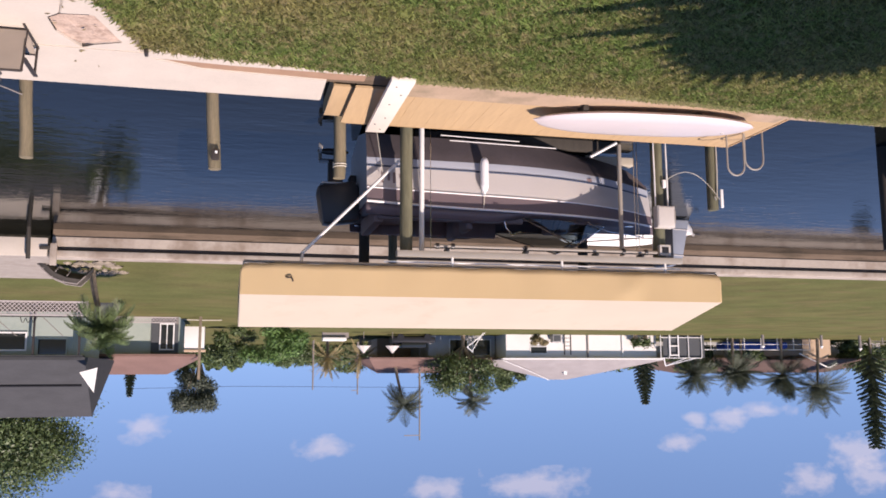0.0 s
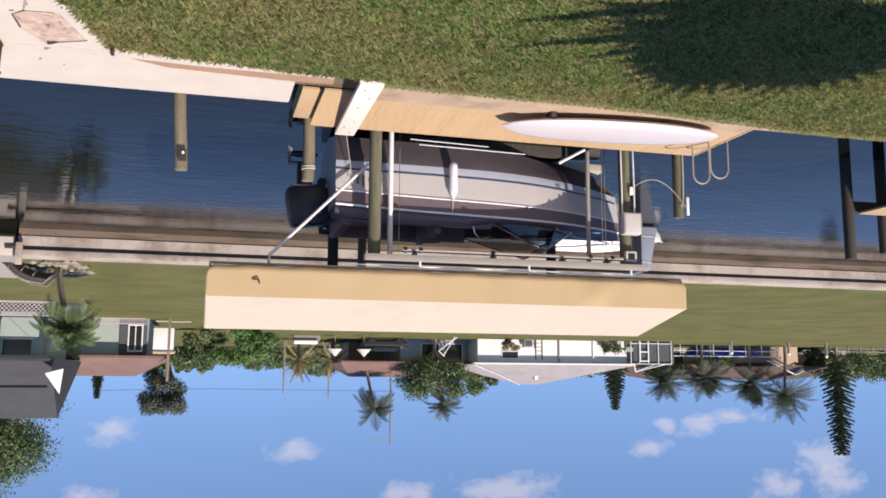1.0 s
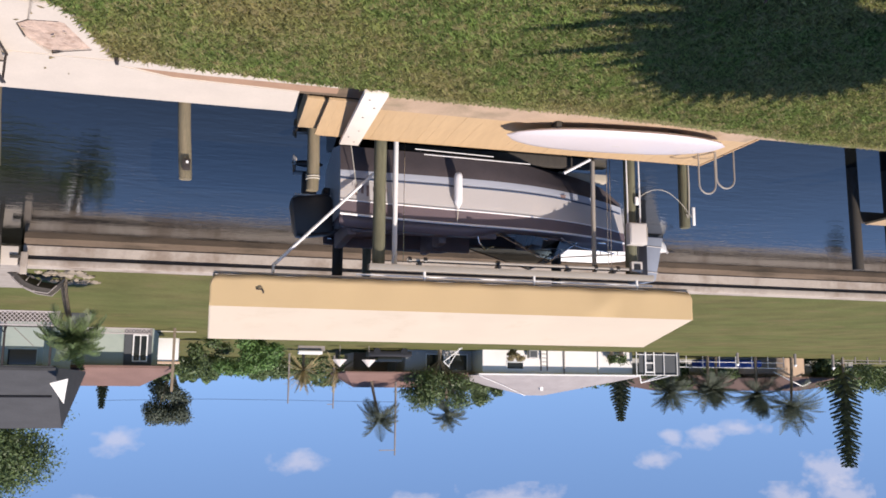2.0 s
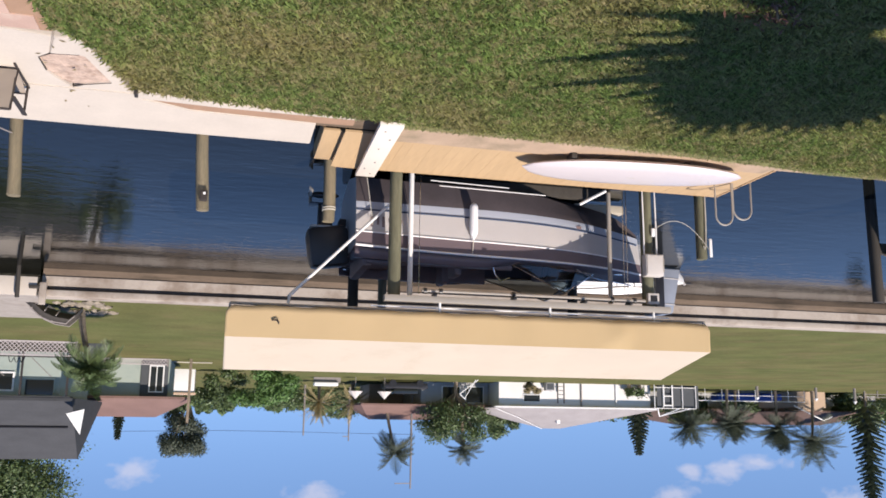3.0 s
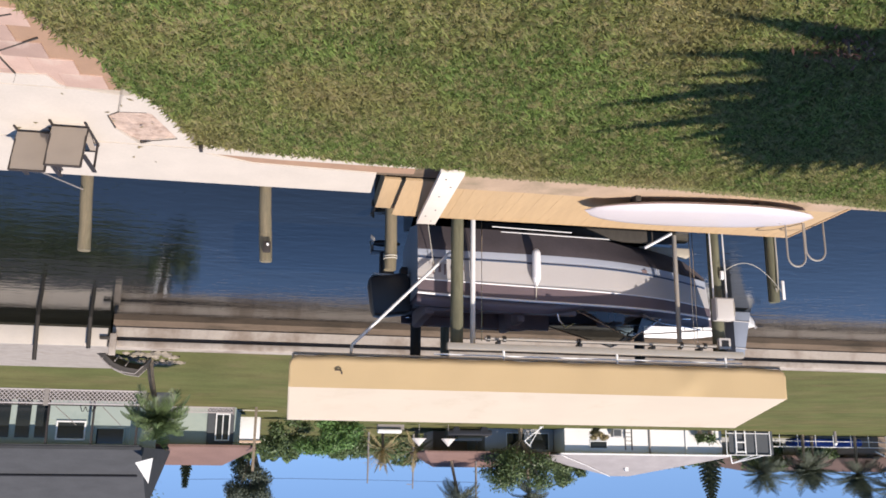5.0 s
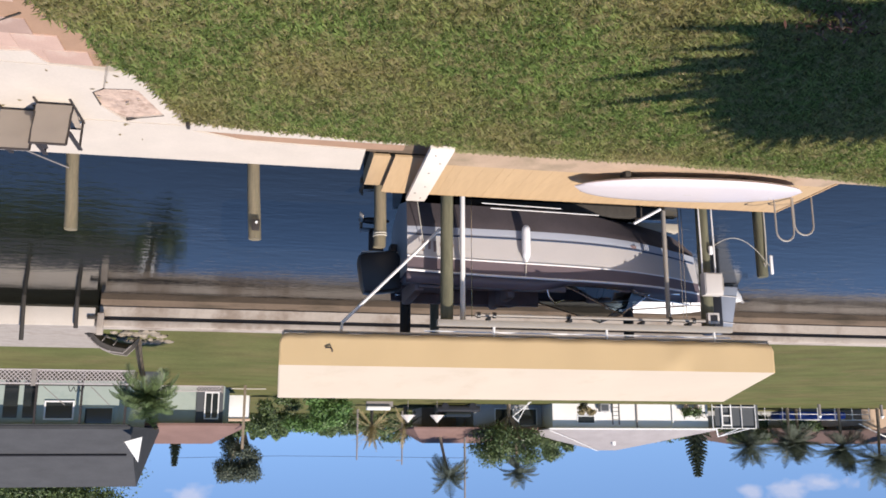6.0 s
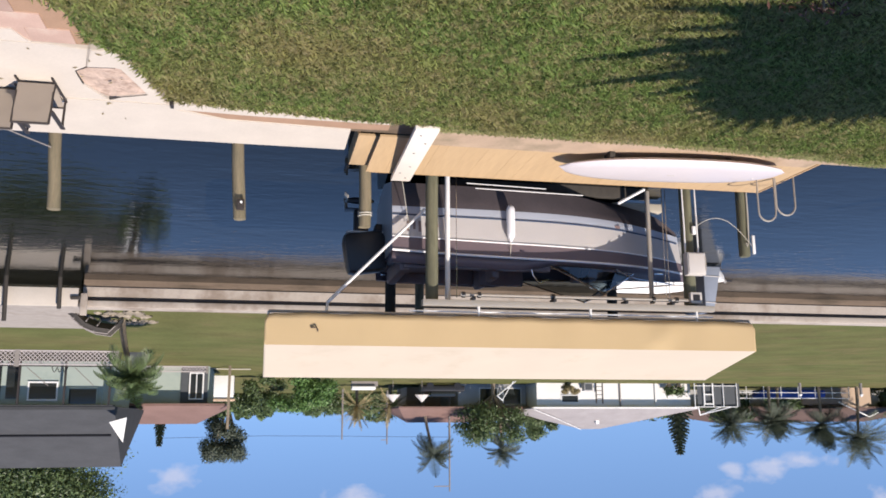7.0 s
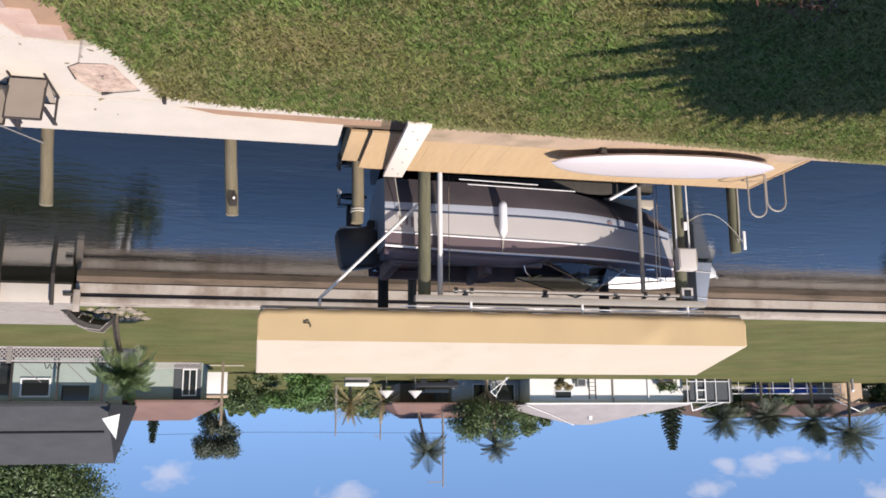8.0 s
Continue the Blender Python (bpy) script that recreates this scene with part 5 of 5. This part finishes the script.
part("hull", box(-9.0, -7.0, 73.6, 74.6, 0.9, 1.2, 0.1), "trimwhite", far_boat)
part("trailer", box(-9.2, -7.0, 73.8, 74.4, G, 0.9), "pole", far_boat)
car = thing("dark_car", (-14.5, 76, G), "dark car parked beyond the lawn", "car")
part("body", box(-17.0, -13.2, 75.2, 77, 0.75, 1.25, 0.12), "black", car)
part("cabin", box(-16.2, -14.0, 75.3, 76.9, 1.25, 1.7, 0.15), "darkglass", car)
for x in (-16.3, -13.9):
    part("wheel", tube([(x, 75.15, 0.82), (x, 75.4, 0.82)], 0.32, 14), "black", car)
fence = thing("rail_fence", (-66, 76, G), "low grey weathered post-and-rail fence", "fence")
for k in range(7):
    part("post", box(-71 + k * 1.5 - 0.05, -71 + k * 1.5 + 0.05, 75.95, 76.05, G, 1.2, 0.01), "pole", fence)
for z in (0.85, 1.15):
    part("rail", box(-71, -62, 75.97, 76.03, z - 0.03, z + 0.03), "pole", fence)
for x, top in ((-57.6, 1.7), (-53.4, 1.5), (-47.2, 1.5)):
    d = thing("capped_piling", (x, 72, G), "far timber piling with a white cap", "piling", "white-capped pilings")
    part("post", tube([(x, 72, G - 0.1), (x, 72, top)], 0.13, 10), "pole", d)
    part("cap", tube([(x, 72, top), (x, 72, top + 0.04), (x, 72, top + 0.25)], 0.16, 10, radii=[0.17, 0.17, 0.02]), "trimwhite", d, "white cone cap")
hose = solid("garden_hose", tube([(6.4, 55.4, 0.53), (4.9, 55.9, 0.53), (3.6, 57.0, 0.53), (2.2, 57.4, 0.53), (1.0, 57.2, 0.53)], 0.035, 6), "rope", "pale garden hose lying on the far lawn", "hose")
dingy = thing("davit", (5.3, 27.6, 0), "short concrete davit block beside riprap", "davit")
part("block", box(5.24, 5.42, 26.98, 27.09, 0.15, 0.78, 0.02), "cappale", dingy)
part("arm", box(5.42, 5.7, 26.98, 27.03, 0.24, 0.34, 0.02), "darkwood", dingy)


def dinghy():
    """A small upturned dinghy leaning on the bank beside the pad."""
    d = thing("dinghy", (5.4, 29, G), "dark weathered dinghy with worn rims beside the pad", "dinghy")
    line = [(6.15, 28.9, 0.45), (5.98, 28.95, 0.68), (5.72, 29.0, 0.92), (5.4, 29.05, 1.05), (5.0, 29.1, 1.1), (4.77, 29.1, 0.85)]
    bm = bmesh.new()
    rows = [[bm.verts.new((x + dx, y + dy, max(G + 0.01, z + dz))) for dx, dy, dz in ((0, 0, 0), (-0.12, -0.15, -0.12), (-0.2, 0.1, -0.3), (-0.12, 0.6, -0.25), (0.0, 0.7, 0.0))] for x, y, z in line]
    for a, c in zip(rows, rows[1:]):
        for j in range(4):
            bm.faces.new((a[j], a[j + 1], c[j + 1], c[j]))
    bmesh.ops.recalc_face_normals(bm, faces=bm.faces)
    part("hull", bm, "darkwood", d, smooth=50).modifiers.new("thick", "SOLIDIFY").thickness = 0.03
    part("rim", tube(line, 0.022, 8), "pole", d)
    part("rim", tube([(x, y + 0.7, z) for x, y, z in line], 0.03, 8), "pole", d)
    for i in (1, 2, 3):
        x, y, z = line[i]
        part("rib", tube([(x, y, z), (x - 0.15, y - 0.12, max(G + 0.03, z - 0.2)), (x - 0.2, y + 0.1, max(G + 0.03, z - 0.36))], 0.02, 6), "pole", d)


dinghy()
swing = thing("swing_set", (-19.8, 72, G), "white tubular swing set by the dark porch", "swing set")
for a, b in (((-19.0, 1.7), (-20.6, G)), ((-19.4, 2.1), (-20.4, G)), ((-19.0, 1.7), (-19.5, 2.15))):
    part("tube", tube([(a[0], 72, a[1]), (b[0], 72, b[1])], 0.045, 6), "trimwhite", swing)
leafy("bush", -25.7, 73, -0.2, 1.1, 1.2, 0.8, 2500, 0.08, "drypalm", 51, "olive shrub against the white wall", "bush", trunk=False, lumps=8)
stand = thing("garden_ladder", (-29, 74.2, G), "dark metal ladder standing by the white wall", "ladder")
for x in (-28.6, -29.2):
    part("upright", box(x - 0.05, x + 0.05, 74.15, 74.22, G, 2.3), "bronze", stand)
for z in (0.8, 1.15, 1.5, 1.85):
    part("rung", box(-29.2, -28.6, 74.16, 74.21, z, z + 0.05), "bronze", stand)
ac = thing("air_conditioner", (-27.9, 74.5, G), "grey air conditioner box by the white wall", "air conditioner")
part("case", box(-28.3, -27.5, 74.1, 74.8, G, 1.2, 0.04), "stuccogrey", ac)
part("grille", box(-28.22, -27.58, 74.08, 74.097, 0.6, 1.12), "screen", ac)
for x, w in ((-36.6, 0.7), (-35.6, 0.5)):
    t = thing("potted_plant", (x, 74.3, G), "small potted plant on the porch", "plant", "potted plants")
    part("pot", tube([(x, 74.3, G), (x, 74.3, G + 0.35)], 0.2, 10, radii=[0.16, 0.22]), "stuccotan", t)
    rs = np.random.RandomState(int(-x * 10))
    p = rs.normal(size=(300, 3)) * np.array([w * 0.35, 0.2, 0.2]) + np.array([x, 74.3, G + 0.65])
    u, v = rs.normal(size=(2, 300, 3)) * 0.07
    loose("foliage", np.stack([p - u, p + v, p + u, p - v], 1), "leaf", t)
tanh = thing("tan_house", (-16.5, 88, G), "small distant house with a tan gable wall", "house")
walls(tanh, -17.8, -13.6, 86, 92, G, 2.35, "stuccotan")
part("roof", hip_roof(-18.2, -13.2, 85.6, 92.4, 2.4, 3.4, -16.6, -15.0), "stuccotan", tanh)
# clouds: thin flat veils far off in the sky
def cloud_material():
    m = bpy.data.materials.new("thin cloud")
    m.use_nodes = True
    n, l = m.node_tree.nodes, m.node_tree.links
    n.remove(n["Principled BSDF"])
    co = n.new("ShaderNodeTexCoord")
    ln = n.new("ShaderNodeVectorMath")
    ln.operation = "LENGTH"
    sc = n.new("ShaderNodeMapping")
    sc.inputs["Location"].default_value = (-1, 0, -1)
    sc.inputs["Scale"].default_value = (2, 0, 2)
    l.new(co.outputs["Generated"], sc.inputs[0])
    l.new(sc.outputs[0], ln.inputs[0])
    q = n.new("ShaderNodeTexNoise")
    q.inputs["Scale"].default_value, q.inputs["Detail"].default_value, q.inputs["Roughness"].default_value = 0.022, 6, 0.55
    mp = n.new("ShaderNodeMapping")
    mp.inputs["Scale"].default_value = (1, 1, 1.7)
    info = n.new("ShaderNodeObjectInfo")
    l.new(info.outputs["Location"], mp.inputs["Location"])
    l.new(co.outputs["Object"], mp.inputs[0])
    l.new(mp.outputs[0], q.inputs["Vector"])
    sub = n.new("ShaderNodeMath")
    sub.operation = "MULTIPLY_ADD"
    sub.inputs[1].default_value = -0.42
    l.new(ln.outputs["Value"], sub.inputs[0])
    l.new(q.outputs[0], sub.inputs[2])
    rg = n.new("ShaderNodeMapRange")
    rg.inputs[1].default_value, rg.inputs[2].default_value, rg.inputs[4].default_value = 0.1, 0.42, 0.42
    l.new(sub.outputs[0], rg.inputs[0])
    em, tr, mx = n.new("ShaderNodeEmission"), n.new("ShaderNodeBsdfTransparent"), n.new("ShaderNodeMixShader")
    em.inputs[0].default_value, em.inputs[1].default_value = (0.82, 0.76, 0.8, 1), 0.62
    l.new(rg.outputs[0], mx.inputs[0])
    l.new(tr.outputs[0], mx.inputs[1])
    l.new(em.outputs[0], mx.inputs[2])
    l.new(mx.outputs[0], n["Material Output"].inputs[0])
    return m


M["cloud"] = cloud_material()
for cx, cz, cw, ch in ((-153, 129, 88, 35), (-533, 201, 176, 49), (-348, 203, 90, 39), (-919, 94, 80, 39), (-851, 93, 49, 27), (-817, 132, 78, 35),
                       (-1193, 158, 137, 58), (-1082, 211, 108, 49), (-998, 77, 117, 27), (133, 94, 68, 39), (166, 191, 78, 29), (-1228, 205, 113, 58)):
    bm = bmesh.new()
    bmesh.ops.create_grid(bm, x_segments=4, y_segments=4, size=0.5)
    bmesh.ops.transform(bm, matrix=pose(0, 0, 0, 90) @ Matrix.Diagonal((cw * 1.25, ch * 1.35, 1, 1)), verts=bm.verts)
    for v in bm.verts:
        v.co.y += 6 * math.sin(v.co.x * 0.05)
    c = new("cloud", finish(bm, "cloud", "cloud", 0))
    c.location = (cx, 1500, cz)
    tagged(c, "small soft white fair-weather cloud", "cloud", "clouds", kind="structure")

# pilings of the far pad and stones beside the davit
for x, y, top, dx in ((7.37, 26.9, 0.99, -0.1), (5.96, 26.9, 0.62, -0.08), (8.6, 26.9, 0.9, -0.1)):
    solid("piling", tube([(x - dx, y, -2), (x, y, top)], 0.06, 12), "darkwood", "dark timber piling at the far concrete pad", "piling", "far pad pilings")
rip = thing("riprap", (4.5, 28.6, G), "heap of pale riprap stones behind the far wall", "stones")
rnd = random.Random(12)
for i in range(46):
    bm = bmesh.new()
    bmesh.ops.create_icosphere(bm, subdivisions=1, radius=1)
    for v in bm.verts:
        v.co *= rnd.uniform(0.75, 1.2)
    bmesh.ops.transform(bm, matrix=Matrix.Translation((rnd.uniform(3.8, 5.3), rnd.uniform(28.15, 31.5), G + 0.02)) @ Matrix.Diagonal((rnd.uniform(0.08, 0.24), rnd.uniform(0.1, 0.25), rnd.uniform(0.04, 0.1), 1)), verts=bm.verts)
    part("stone", bm, "riprap", rip, smooth=0)

# ---- off-view shade tree whose shadow lies on the lawn ----
def shade_palm(x, y, h, crown, seed):
    t = thing("shade_palm", (x, y, LAND), "fan palm at the lawn's side that shades the grass", "palm tree", "shade palms")
    part("trunk", tube([(x, y, LAND - 0.1), (x, y, LAND + h)], 0.12, 10), "bark", t)
    rnd = random.Random(seed)
    cloud = []
    for k in range(64):
        a, up = 2 * math.pi * k / 64 + rnd.uniform(-0.2, 0.2), rnd.uniform(-0.7, 1.2)
        out = Vector((math.cos(a) * math.cos(up), math.sin(a) * math.cos(up), math.sin(up)))
        stem = Vector((x, y, LAND + h)) + out * rnd.uniform(0.5, 1.1) * crown
        side = out.cross(Vector((0, 0, 1))).normalized()
        for j in range(-5, 6):
            b = j * 0.24
            d = out * math.cos(b) + side * math.sin(b)
            tip = stem + d * rnd.uniform(0.85, 1.25) * crown
            e = d.cross(out.cross(side)).normalized() * 0.11
            cloud.append([stem, stem + d * 0.45 + e, tip, stem + d * 0.45 - e])
    top = Vector((x, y, LAND + h))
    for a, length, wide in ((0.48, 3.5, 0.22), (0.66, 2.9, 0.2), (0.3, 2.7, 0.18), (0.12, 2.9, 0.2), (-0.15, 2.8, 0.2)):
        d = Vector((math.cos(a), math.sin(a), 0.05))
        e = Vector((-math.sin(a), math.cos(a), 0)) * wide
        cloud.append([top + d * 0.8 - e * 0.6, top + d * length * 0.6 - e * 0.6, top + d * length, top + d * length * 0.5 + e])
    loose("crown", [[tuple(v) for v in q] for q in cloud], "palmleaf", t)


shade_palm(-7.74, 3.72, 5.0, 1.08, 7)
# second unseen palm, added only to fill out the lawn shadow
shade_palm(-7.5, 3.1, 5.0, 0.7, 9)


def croton():
    x, y = -4.25, 6.75
    t = thing("croton_shrub", (x, y, LAND), "low reddish croton shrub on the lawn", "shrub")
    rs = np.random.RandomState(5)
    n = 130
    p = rs.normal(size=(n, 3)) * np.array([0.2, 0.14, 0.04]) + np.array([x, y, LAND + 0.14])
    p[:, 2] = np.maximum(p[:, 2], LAND + 0.03)
    d = rs.normal(size=(n, 3)) + np.array([0, 0, 0.6])
    d /= np.linalg.norm(d, axis=1)[:, None]
    w = np.cross(d, rs.normal(size=(n, 3)))
    w /= np.linalg.norm(w, axis=1)[:, None]
    L = rs.uniform(0.02, 0.05, (n, 1))
    loose("leaves", np.stack([p - d * L, p + w * L * 0.28, p + d * L, p - w * L * 0.28], 1), "croton", t)
    part("stem", tube([(x, y, LAND - 0.05), (x, y, LAND + 0.2)], 0.012, 6), "bark", t)


croton()

# ---- grass ----
def inside_lawn(x, y):
    left = x < 1.34
    top = np.interp(x, [-60, -8.1, -7.2, -4.8, -3.2, -1.8, -1.72, -0.9, 0.44, 1.34], [11.3, 11.3, 11.18, 11.0, 10.98, 10.98, 10.66, 10.7, 10.58, 10.42])
    side = np.interp(y, [4.0, 6.5, 7.2, 7.7, 8.15, 8.4, 8.95, 9.16, 9.45, 9.98, 10.42], [6, 3.2, 2.7, 2.4, 2.25, 2.05, 1.98, 1.76, 1.62, 1.5, 1.34])
    return np.where(left, y < top + 0.02, (x < side + 0.02) & (y < 10.42))


def lawn_blades():
    rs = np.random.RandomState(3)
    n = 230000
    x, y = rs.uniform(-10, 3, n), 4.9 + 6.7 * rs.rand(n) ** 0.9
    clump = np.sin(x * 3.1 + np.sin(y * 2.3) * 2) * np.sin(y * 3.7 + np.sin(x * 1.9) * 2)
    keep = inside_lawn(x, y) & (rs.rand(n) < 0.85 + 0.12 * clump)
    x, y = x[keep], y[keep]
    n = len(x)
    a = rs.uniform(0, 2 * np.pi, n)
    lean = rs.uniform(0.15, 1.0, n)
    L = rs.uniform(0.05, 0.115, n) * (1 + 0.12 * clump[keep])
    L *= np.clip((np.interp(x, [-60, -8.1, -7.2, -4.8, -1.8], [11.3, 11.3, 11.18, 11.0, 10.98]) - y) / 0.35, 0.35, 1)
    w = rs.uniform(0.003, 0.006, n)
    root = np.stack([x, y, np.full(n, LAND - 0.003)], 1)
    d = np.stack([np.cos(a) * lean, np.sin(a) * lean, np.ones(n) * 0.8], 1)
    d /= np.linalg.norm(d, axis=1)[:, None]
    s = np.stack([-np.sin(a), np.cos(a), np.zeros(n)], 1) * w[:, None]
    mid = root + d * (L * 0.55)[:, None]
    tip = root + d * L[:, None] + np.stack([np.cos(a) * 0.25, np.sin(a) * 0.25, -0.2 * np.ones(n)], 1) * L[:, None]
    v = np.stack([root - s, root + s, mid + s * 0.9, tip, mid - s * 0.9], 1)
    me = quads(v, 5)
    me.materials.append(M["grass"])
    tagged(new("grass", me), "short coarse green and straw grass blades", "grass", kind="stuff")


lawn_blades()

# ---- pieces of floors last: deck boards, patio tiles ----
board_mesh = finish(box(-0.0715, 0.0715, -0.85, 0.85, -0.034, 0.0, 0.0012), "board", "deck", 0)
k = 0
x = -7.82
while x < -1.3:
    o = new("deck_board", board_mesh)
    o.parent = dock
    o.location = Vector((x + 0.07, 12.8, random.uniform(-0.0015, 0.0015))) - spot(dock)
    x += 0.144

rnd = random.Random(2)
tile_mesh = finish(box(-0.197, 0.197, -0.147, 0.147, -0.04, 0.0, 0.004), "tile", "tile", 0)
for i in range(14):
    for j in range(12):
        tx, ty = 2.3 + i * 0.4 + (0.2 if j % 2 else 0), 8.96 - j * 0.3
        if tx - 0.2 < np.interp(ty, [6.5, 7.2, 7.7, 8.15, 8.4, 9.1], [3.3, 2.75, 2.45, 2.27, 2.07, 2.02]):
            continue
        o = new("tile", tile_mesh)
        o.parent = patio
        o.location = Vector((tx, ty, LAND + 0.006 + rnd.uniform(-0.004, 0.004))) - spot(patio)
